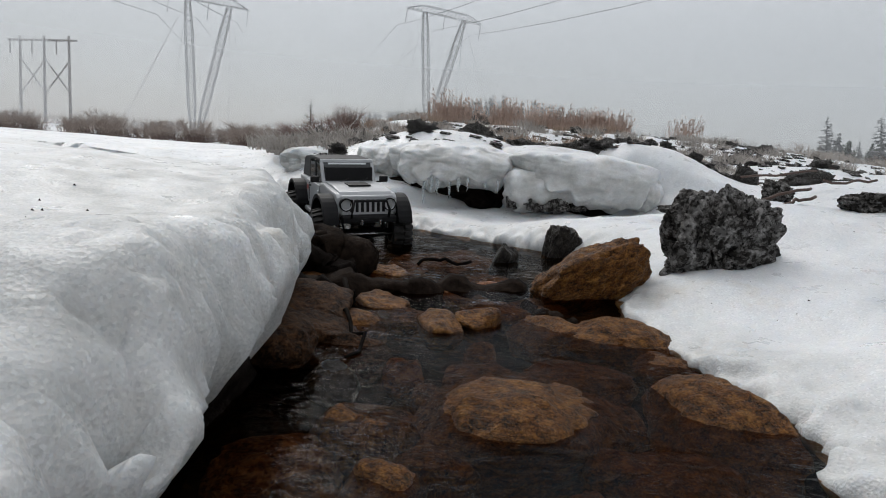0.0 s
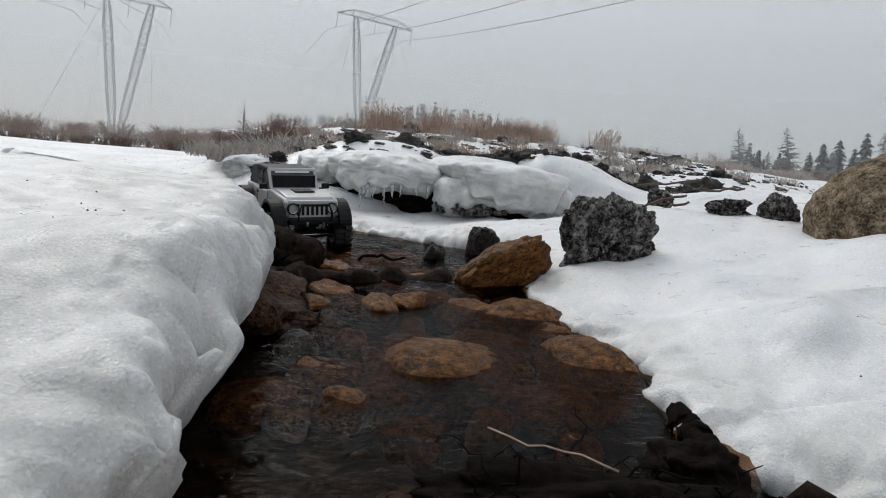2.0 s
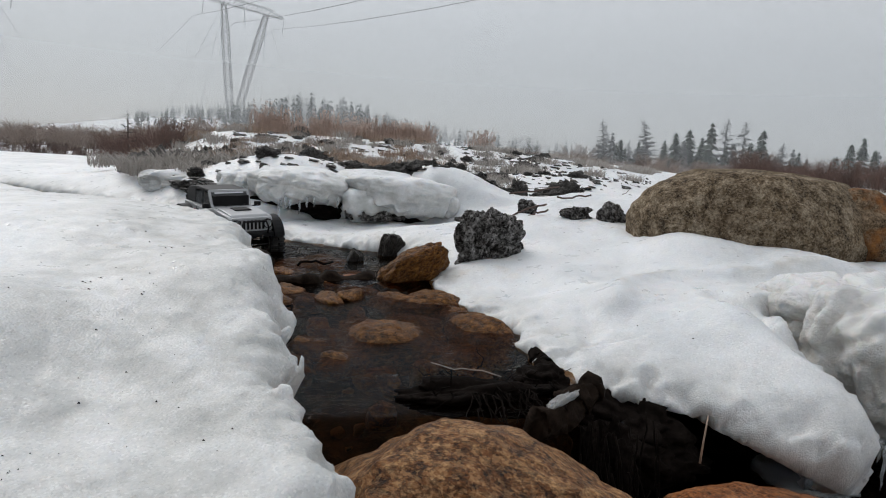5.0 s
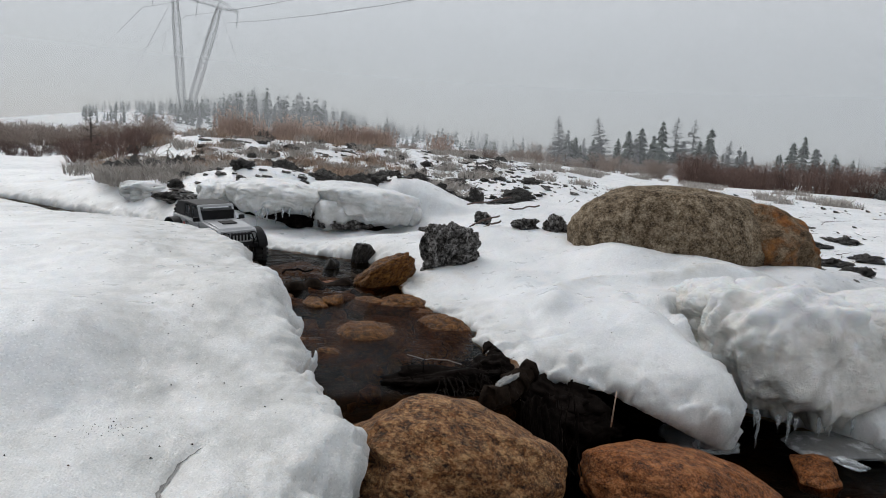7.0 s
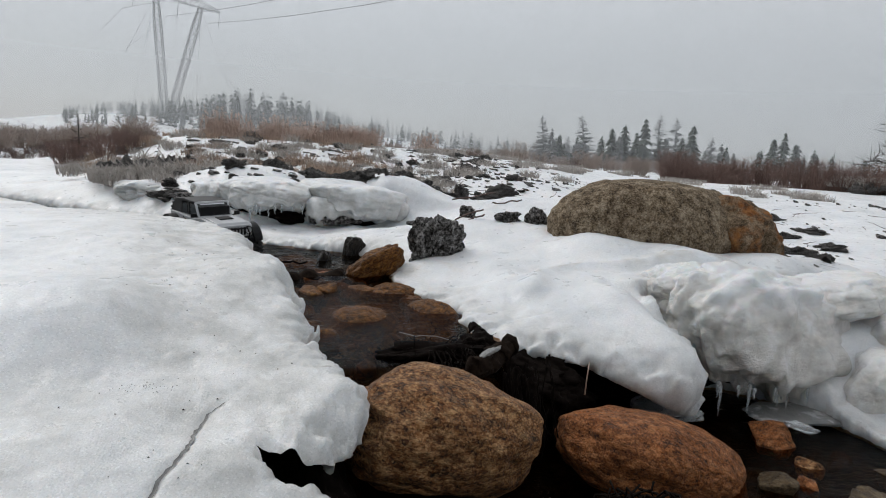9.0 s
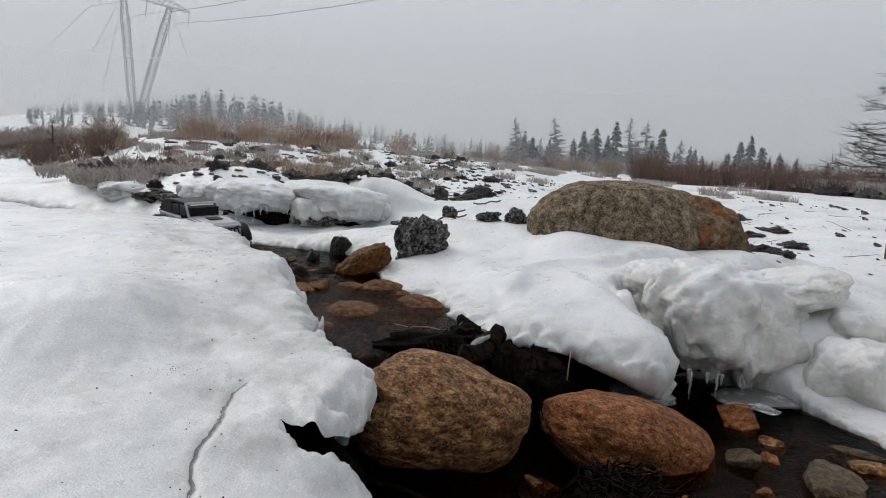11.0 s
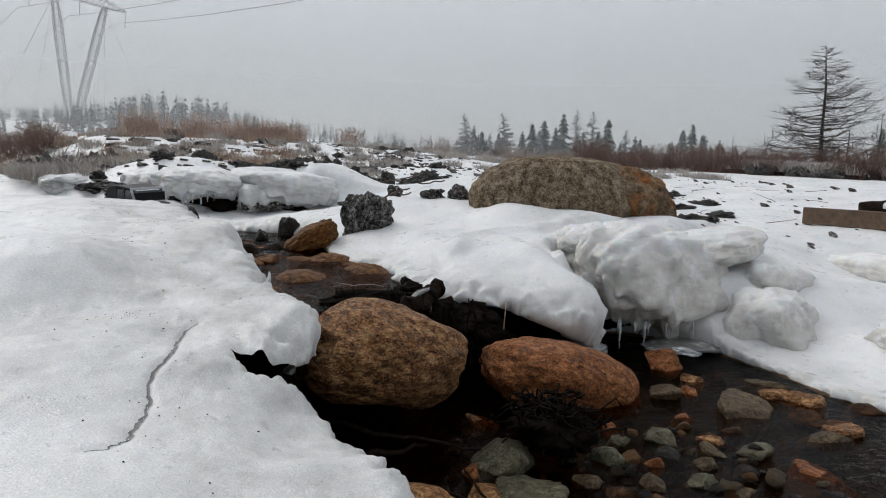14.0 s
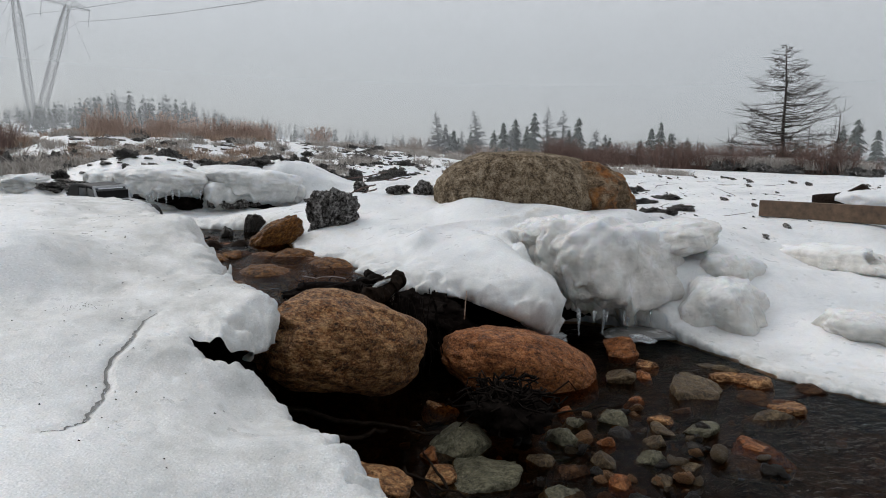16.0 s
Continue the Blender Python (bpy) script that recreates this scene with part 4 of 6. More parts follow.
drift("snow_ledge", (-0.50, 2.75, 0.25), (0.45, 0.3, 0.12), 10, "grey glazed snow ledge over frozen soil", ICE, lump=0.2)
# dark masses fill the undercut below the ledge
stone("dark_bank", (0.08, 2.36, 0.20), (0.50, 0.36, 0.19), (0, 0, 0), PEAT, "dark mass in the undercut of the snow ledge", 51, "peat", level=5, lump=0.25, rough=0.1)
stone("dark_bank", (0.52, 2.32, 0.20), (0.46, 0.36, 0.18), (0, 0, 0), PEAT, "dark mass in the undercut of the snow ledge", 52, "peat", level=5, lump=0.25, rough=0.1)
stone("dark_bank", (-0.28, 2.52, 0.20), (0.5, 0.3, 0.14), (0, 0, 0), MUD, "dark mass in the undercut of the snow ledge", 53, "peat", level=5, lump=0.3, rough=0.14)
for x, y, s in ((0.30, 2.10, 0.10), (0.36, 2.08, 0.08), (0.22, 2.12, 0.07), (0.43, 2.1, 0.06)):
    stone("mud_clod", (x, y, 0.185), (s, s * 0.7, s * 0.6), (0, 0, 40), MUD, "frozen mud hanging below the ledge", int(900 * s), "clod", level=4, lump=0.3, rough=0.15, pits=0.3)


def icicle(x, y, z, long, wide, parent):
    n = 7
    pts = [(x + 0.002 * math.sin(i * 2.0 + x * 90), y, z - long * i / (n - 1)) for i in range(n)]
    ob = tube("icicle", pts, [wide * (1 - i / (n - 1)) ** 0.7 * (1 + 0.15 * math.sin(i * 2.3)) + 0.0006 for i in range(n)], CLEAR_ICE, parent)
    ob.matrix_parent_inverse = parent.matrix_basis.inverted()


rng = np.random.RandomState(8)
for x in (-0.085, -0.075, -0.06, -0.04, 0.0, 0.03, 0.06, 0.12, 0.16, 0.41, 0.66):
    icicle(x, 2.10 + rng.uniform(-0.01, 0.02), 0.255, rng.uniform(0.03, 0.10), rng.uniform(0.004, 0.008), LEDGE_A if x < 0.25 else LEDGE_B)

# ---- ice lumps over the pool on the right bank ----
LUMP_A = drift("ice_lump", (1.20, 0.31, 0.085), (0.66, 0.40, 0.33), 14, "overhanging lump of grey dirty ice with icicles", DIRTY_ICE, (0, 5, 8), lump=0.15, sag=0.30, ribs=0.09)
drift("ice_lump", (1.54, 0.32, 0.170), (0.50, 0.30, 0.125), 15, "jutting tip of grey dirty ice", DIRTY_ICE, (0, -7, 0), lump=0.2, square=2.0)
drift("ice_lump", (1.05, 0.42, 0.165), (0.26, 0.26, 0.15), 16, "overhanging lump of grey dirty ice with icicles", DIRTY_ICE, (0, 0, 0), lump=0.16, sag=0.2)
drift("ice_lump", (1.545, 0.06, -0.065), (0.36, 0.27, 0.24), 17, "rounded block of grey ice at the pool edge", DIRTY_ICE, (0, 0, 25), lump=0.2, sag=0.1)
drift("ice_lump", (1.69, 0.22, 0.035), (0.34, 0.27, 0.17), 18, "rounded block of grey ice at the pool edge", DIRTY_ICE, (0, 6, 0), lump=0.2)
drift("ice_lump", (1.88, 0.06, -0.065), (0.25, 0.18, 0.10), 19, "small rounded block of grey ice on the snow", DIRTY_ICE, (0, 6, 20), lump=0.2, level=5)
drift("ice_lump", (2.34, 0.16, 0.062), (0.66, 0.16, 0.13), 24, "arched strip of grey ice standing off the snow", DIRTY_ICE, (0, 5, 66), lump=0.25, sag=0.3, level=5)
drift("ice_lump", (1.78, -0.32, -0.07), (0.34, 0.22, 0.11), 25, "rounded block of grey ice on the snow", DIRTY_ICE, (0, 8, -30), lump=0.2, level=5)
drift("ice_lump", (0.84, 0.20, -0.10), (0.16, 0.14, 0.04), 26, "thin plate of ice on the pool", CLEAR_ICE, lump=0.2, level=4)
drift("ice_lump", (1.22, 0.12, -0.12), (0.3, 0.16, 0.025), 27, "thin plate of ice on the pool", WET_ICE, lump=0.2, level=4)
drift("ice_lump", (1.07, -0.02, -0.085), (0.09, 0.03, 0.02), 28, "clear coat of ice on a stone", CLEAR_ICE, (0, 12, -20), lump=0.3, level=4)
# added near-black mass that stands in for the hollow's shade
stone("dark_bank", (1.05, 0.42, -0.02), (0.7, 0.36, 0.22), (0, 0, 0), PEAT, "black mass added to darken the hollow under the ice", 61, "peat", level=5, lump=0.2, rough=0.1)
for i in range(16):
    x = 0.88 + 0.029 * i + rng.uniform(-0.012, 0.012)
    icicle(x + 0.06, 0.13 + 0.03 * math.sin(i * 1.7), -0.02 - 0.002 * i, rng.uniform(0.03, 0.09), rng.uniform(0.003, 0.007), LUMP_A)


# ---- wood, roots and peat in the stream ----
def wander(a, b, n, sway, seed):
    r = np.random.RandomState(seed)
    a, b = np.array(a, float), np.array(b, float)
    k = np.linspace(0, 1, n)[:, None]
    off = np.cumsum(r.normal(size=(n, 3)), 0) * sway
    off -= off[0] + (off[-1] - off[0]) * k
    return (a + (b - a) * k + off).tolist()


def rough_log(name, a, b, radius, seed, material, label, category="log", sides=18, n=26):
    pts = wander(a, b, n, radius * 0.10, seed)
    r = np.random.RandomState(seed)
    radii = [radius * (1 + 0.16 * math.sin(i * 0.9 + seed) + r.uniform(-0.1, 0.1)) * (0.75 if i in (0, n - 1) else 1) for i in range(n)]
    v, f = tube_data(pts, radii, sides)
    v = np.array(v)
    v += 0.45 * radius * np.stack([fbm(v / radius * np.array([0.5, 0.9, 1.4]), 4, seed + q) for q in range(3)], 1) * np.array([0.5, 0.8, 1.0])
    return tagged(part(name, mesh_from(name, v, f), material), label, category)


rough_log("sunken_log", (-0.24, 0.95, 0.105), (0.14, 1.06, 0.096), 0.027, 3, WOOD, "dark sunken log lying across the stream")
rough_log("sunken_log", (0.13, 0.99, 0.09), (0.20, 0.90, 0.085), 0.012, 5, WOOD, "short dark branch stub in the rapid")
rough_log("driftwood", (-0.36, 1.10, 0.165), (-0.15, 1.16, 0.125), 0.040, 7, WOOD, "black rotten stump wedged by the snow bank")
rough_log("driftwood", (-0.34, 1.04, 0.14), (-0.17, 1.07, 0.115), 0.028, 9, PEAT, "black rotten stump wedged by the snow bank")
rough_log("driftwood", (-0.30, 0.93, 0.115), (-0.15, 0.90, 0.10), 0.020, 10, PEAT, "black rotten roots beside the stream")
tagged(tube("root", wander((-0.165, 0.93, 0.13), (-0.118, 0.64, 0.10), 12, 0.007, 4), [0.0042 - 0.0002 * i for i in range(12)], PEAT), "bent black root dipping into the water", "root")
tagged(tube("root", wander((0.05, 1.27, 0.115), (-0.06, 1.23, 0.108), 10, 0.004, 9), [0.0035] * 10, PEAT), "bent black root dipping into the water", "root")
ICED = rough_log("iced_log", (0.175, 0.012, 0.108), (0.298, 0.078, 0.140), 0.020, 12, WOOD, "short dark log with a cap of ice")
ice = stone_mesh("ice_cap", (0.066, 0.022, 0.010), 33, level=5, lump=0.25, rough=0.14)
ice.transform(pose(0.218, 0.034, 0.136, -12, -13, 28))
part("ice_cap", ice, WET_ICE, ICED, "granular grey ice")

PEAT_MAT = thing("peat_mat", pose(0.15, 0.165, 0.095), "black mat of peat and roots hanging over the boulder", "peat")
me = stone_mesh("mat", (0.23, 0.08, 0.05), 71, level=5, lump=0.3, rough=0.06, cuts=2)
part("mat", me, PEAT, PEAT_MAT)
me = stone_mesh("clump", (0.08, 0.08, 0.05), 72, level=5, lump=0.3, rough=0.06, cuts=2)
ob = part("clump", me, PEAT, PEAT_MAT)
ob.location = (0.13, 0.06, 0.0)
rng = np.random.RandomState(31)
for k in range(46):
    x0 = rng.uniform(-0.12, 0.15)
    top = (x0, rng.uniform(-0.05, 0.03), rng.uniform(0.0, 0.03))
    if k < 26:
        x0 = rng.uniform(-0.03, 0.07)
        top = (x0, rng.uniform(-0.05, -0.02), 0.02)
        end = (x0 + rng.uniform(-0.03, 0.03), rng.uniform(-0.16, -0.10), rng.uniform(-0.03, 0.035))
    else:
        end = (x0 + rng.uniform(-0.06, 0.06), top[1] + rng.uniform(-0.05, 0.05), rng.uniform(0.0, 0.06))
    tube("root_strand", wander(top, end, 8, 0.006, 200 + k), [0.0014 * (1 - i / 10) for i in range(8)], PEAT, PEAT_MAT, sides=5)
tagged(tube("dry_stem", wander((0.08, 0.215, 0.135), (0.17, 0.14, 0.135), 8, 0.002, 2), [0.0009] * 8, GRASS), "single pale dry grass stem", "stem")
rough_log("peat_clump", (0.305, 0.22, 0.095), (0.325, 0.36, 0.10), 0.015, 14, PEAT, "black peat at the foot of the snow", "peat")

# wet moss hanging between the two boulders
MOSS = thing("hanging_moss", pose(0.31, 0.06, 0.0), "black wet moss and roots between two boulders", "moss")
part("moss_core", stone_mesh("moss_core", (0.08, 0.10, 0.22), 81, level=5, lump=0.2, rough=0.1), PEAT, MOSS)
for k in range(40):
    x0, y0 = rng.uniform(-0.05, 0.04), rng.uniform(-0.09, 0.0)
    tube("moss_strand", wander((x0, y0, rng.uniform(0.02, 0.12)), (x0 + rng.uniform(-0.02, 0.02), y0 - rng.uniform(0.0, 0.04), rng.uniform(-0.13, 0.0)), 7, 0.004, 400 + k), 0.0016, PEAT, MOSS, sides=4)
stone("dark_bank", (0.405, 0.25, 0.03), (0.17, 0.27, 0.12), (0, 0, 20), PEAT, "black peat between the water and the snow tongue", 87, "peat", level=5, lump=0.25, rough=0.12)
stone("dark_bank", (0.44, 0.16, -0.01), (0.26, 0.16, 0.12), (0, 0, 0), PEAT, "wet peat under the snow tongue", 83, "peat", level=5, lump=0.2, rough=0.1)
# added near-black masses: the shade of the void under the left bank
stone("dark_bank", (-0.20, -0.02, -0.02), (0.18, 0.6, 0.24), (0, 0, 0), PEAT, "black mass added to darken the void under the snow bank", 84, "peat", level=5, lump=0.2, rough=0.08)
stone("dark_bank", (-0.31, -0.37, -0.04), (0.24, 0.22, 0.13), (0, 0, 0), PEAT, "black mass added to darken the void under the snow bank", 86, "peat", level=5, lump=0.2, rough=0.08)
stone("dark_bank", (-0.30, 0.55, 0.10), (0.2, 0.8, 0.16), (0, 0, 4), PEAT, "black mass added to darken the void under the snow bank", 85, "peat", level=5, lump=0.2, rough=0.08)
tagged(tube("dry_stem", [(0.47, 0.05, 0.02), (0.472, 0.05, 0.06), (0.476, 0.052, 0.095)], [0.0018, 0.0015, 0.001], GRASS), "single pale dry grass stem", "stem")

# tangle of dead roots in the pool
WEED = thing("root_tangle", pose(0.335, -0.34, -0.080) @ Matrix.Scale(1.3, 4), "tangle of black dead roots lying on pool stones", "roots")
part("tangle_core", stone_mesh("tangle_core", (0.11, 0.13, 0.07), 91, level=4, lump=0.3, rough=0.15), PEAT, WEED)
for k in range(90):
    w, r = rng.uniform(0, 6.28), rng.uniform(0.01, 0.06)
    a = (r * math.cos(w), r * math.sin(w), rng.uniform(0.0, 0.06))
    w += rng.uniform(0.8, 2.4)
    b = (1.4 * r * math.cos(w) + rng.uniform(-0.03, 0.05), 1.6 * r * math.sin(w), rng.uniform(-0.02, 0.05))
    tube("root_strand", wander(a, b, 8, 0.007, 600 + k), 0.0013 + 0.001 * rng.rand(), PEAT, WEED, sides=4)
for k, (a, b, r) in enumerate([((-0.08, -0.12, -0.06), (0.20, -0.30, -0.11), 0.006), ((0.02, -0.42, -0.10), (0.04, -0.60, -0.08), 0.003), ((0.06, -0.42, -0.10), (0.09, -0.58, -0.09), 0.003),
                               ((0.38, -0.33, -0.10), (0.62, -0.34, -0.11), 0.003), ((-0.1, -0.25, -0.10), (0.12, -0.22, -0.12), 0.008), ((0.10, -0.5, -0.11), (0.14, -0.34, -0.12), 0.003)]):
    tagged(tube("dead_branch", wander(a, b, 12, r * 0.9, 90 + k), [r * (1 - 0.05 * i) for i in range(12)], WOOD), "thin dead branch in the pool", "branch")
# twigs on the right bank
for k, (a, b) in enumerate([((0.66, 1.34, 0.275), (0.82, 1.42, 0.315)), ((0.70, 1.31, 0.275), (0.80, 1.36, 0.30)), ((0.95, 1.6, 0.335), (1.15, 1.7, 0.345)), ((0.85, 1.85, 0.325), (1.15, 2.0, 0.36)), ((1.8, 1.6, 0.30), (2.4, 1.5, 0.27))]):
    tagged(tube("twig", wander(a, b, 8, 0.004, 70 + k), 0.0035, TWIG), "thin bare twig lying on snow", "twig")

pieces = []
rng = np.random.RandomState(66)
for k in range(70):
    x, y, w, h = rng.uniform(1.2, 4.6), rng.uniform(0.9, 4.2), rng.uniform(0, 6.28), rng.uniform(0.04, 0.22)
    b = (x + h * math.cos(w), y + h * math.sin(w))
    pieces.append(tube_data(wander((x, y, surface(x, y) + 0.002), (*b, surface(*b) + rng.uniform(0.0, 0.05)), 5, 0.004, 700 + k), [0.0018, 0.0018, 0.0015, 0.0012, 0.0008], 4))
tagged(part("brushwood", mesh_from("brushwood", *join_data(pieces)), TWIG), "scattered thin twigs poking out of snow", "twigs", kind="stuff")

# the crack that runs through the left bank, its shade a dark strip
line = []
for (ax, ay), (bx, by) in zip(CRACK[:-1], CRACK[1:]):
    line += [(ax + (bx - ax) * k / 6, ay + (by - ay) * k / 6) for k in range(6)]
rng = np.random.RandomState(3)
verts, faces = [], []
for i, (x, y) in enumerate(line):
    w = 0.0021 * min(1, i / 10, (len(line) - i) / 14) * rng.uniform(0.55, 1.3) + 0.0004
    x, y = x + rng.uniform(-0.0022, 0.0022), y
    for o, drop in ((-w, 0.0012), (0, 0.0006), (w, 0.0012)):
        verts.append((x + o, y + 0.2 * o, surface(x + o, y) + drop))
    if i:
        faces += [(3 * i - 3, 3 * i - 2, 3 * i + 1, 3 * i), (3 * i - 2, 3 * i - 1, 3 * i + 2, 3 * i + 1)]
CRACK_SHADE = plain_material("crack_shade", (0.16, 0.16, 0.155), 0.5, 0, 0.4, 80, 0.3, 0.002)
tagged(part("snow_crack", mesh_from("snow_crack", verts, faces), CRACK_SHADE), "jagged crack across the snow bank, its shade drawn as a dark strip", "crack", kind="structure")

# bits of dirt on the snow
rng = np.random.RandomState(77)
bits, faces = [], []
for k in range(420):
    if k < 70:
        x, y = rng.normal(-0.415, 0.022), rng.normal(-0.165, 0.012)
    elif k < 230:
        x, y = rng.normal(-0.26, 0.14), rng.uniform(-0.7, 0.6)
    else:
        x, y = rng.uniform(0.4, 2.0), rng.uniform(0.2, 1.9)
    a, b = np.array([x]), np.array([y])
    if inside(a, b, RING)[0] or shore_distance(a, b, LEFT_LINE)[0] < 0.06 or shore_distance(a, b, RIGHT_LINE)[0] < 0.07:
        continue
    s = rng.uniform(0.0006, 0.0019) * (0.55 if k < 70 else 1.0)
    z = surface(x, y)
    o = len(bits)
    bits += [(x - s, y, z), (x + s * rng.uniform(0.5, 2), y - s * 0.6, z), (x, y + s, z), (x, y, z + s * 1.2)]
    faces += [(o, o + 1, o + 3), (o + 1, o + 2, o + 3), (o + 2, o, o + 3)]
tagged(part("dirt_specks", mesh_from("dirt_specks", bits, faces, False), PEAT), "specks of dark dirt and bark on the snow", "dirt", kind="stuff")

# weathered plank and log in the snow
BOARD = thing("plank", pose(2.93, 0.30, 0.20, 0, 0, 92), "weathered brown plank on edge in the snow", "plank")
part("board", box((1.16, 0.04, 0.088), (0, 0, 0.03), (0, 1, 0), 0.004), PLANK, BOARD)
SNOW_HEAP = snow_material("heaped_snow", False)
rough_log("fallen_log", (3.2, 0.75, 0.27), (3.4, -0.4, 0.33), 0.06, 41, WOOD, "dark fallen log with snow behind a plank")
drift("snow_heap", (3.22, 0.40, 0.285), (0.25, 0.40, 0.12), 42, "heap of snow on the logs", SNOW_HEAP, level=4)


# ---- the scale-model crawler standing in the stream ----
SILVER = plain_material("silver_body_paint", (0.40, 0.41, 0.425), 0.35, 0.25, 0.08, 25, 0.03, 0.0005)
BLACK = plain_material("black_plastic", (0.008, 0.008, 0.009), 0.55, 0, 0.3, 60, 0.1, 0.0006, 0.2)
SOFT = plain_material("black_soft_top", (0.016, 0.016, 0.017), 0.7, 0, 0.3, 80, 0.3, 0.0008)
RUBBER = plain_material("muddy_rubber", (0.014, 0.013, 0.012), 0.75, 0, 0.4, 50, 0.4, 0.001)
RIM = plain_material("grey_wheel_metal", (0.20, 0.20, 0.20), 0.4, 0.7, 0.25, 40, 0.05, 0.0005)
CHROME = plain_material("lamp_chrome", (0.7, 0.7, 0.7), 0.15, 0.9, 0.05, 20, 0)
PANE = plain_material("smoked_pane", (0.05, 0.055, 0.06), 0.08, 0, 0.3, 20, 0)
LENS = plain_material("lamp_lens", (0.75, 0.78, 0.8), 0.1, 0, 0.05, 20, 0)
AMBER = plain_material("red_mark", (0.45, 0.05, 0.04), 0.5, 0, 0.2, 20, 0)
TREAD_R, TREAD_W = 0.057, 0.046


def wheel(parent, at, turn):
    hub = new("wheel")
    hub.parent = parent
    hub.matrix_local = pose(*at, 0, 0, turn)
    r, w = TREAD_R, TREAD_W / 2
    part("tyre", lathe([(0.030, -w * 0.8), (0.040, -w), (0.050, -w * 0.98), (r - 0.003, -w * 0.75), (r - 0.003, w * 0.75), (0.050, w * 0.98), (0.040, w), (0.030, w * 0.8)], 36), RUBBER, hub)
    pieces = []
    for k in range(22):
        a = 6.28318 * k / 22
        for side in (-1, 1):
            m = pose(0, 0, 0, 0, math.degrees(-a - side * 0.07), 0) @ pose(r - 0.002, side * w * 0.52, 0, 0, 0, side * 16)
            bm = bmesh.new()
            bmesh.ops.create_cube(bm, size=1.0, matrix=m @ Matrix.Diagonal((0.008, w * 0.95, 0.0085, 1)))
            bm.verts.index_update()
            pieces.append(([tuple(v.co) for v in bm.verts], [tuple(v.index for v in f.verts) for f in bm.faces]))
            bm.free()
    part("tread", mesh_from("tread", *join_data(pieces), False), RUBBER, hub)
    part("rim", lathe([(0.031, -w * 0.85), (0.030, -w * 0.92), (0.027, -w * 0.8), (0.024, -w * 0.35), (0.010, -w * 0.3), (0.008, -w * 0.55), (0.0, -w * 0.55)], 32), RIM, hub)
    part("rim", lathe([(0.031, w * 0.85), (0.030, w * 0.92), (0.027, w * 0.8), (0.024, w * 0.35), (0.010, w * 0.3), (0.008, w * 0.55), (0.0, w * 0.55)], 32), RIM, hub)
    part("beadlock", lathe([(0.0245, -w * 0.8), (0.0245, -w * 0.98), (0.0305, -w * 0.98), (0.0305, -w * 0.8)], 32), RIM, hub, "pale metal ring")
    part("beadlock", lathe([(0.0245, w * 0.8), (0.0245, w * 0.98), (0.0305, w * 0.98), (0.0305, w * 0.8)], 32), RIM, hub, "pale metal ring")
    return hub


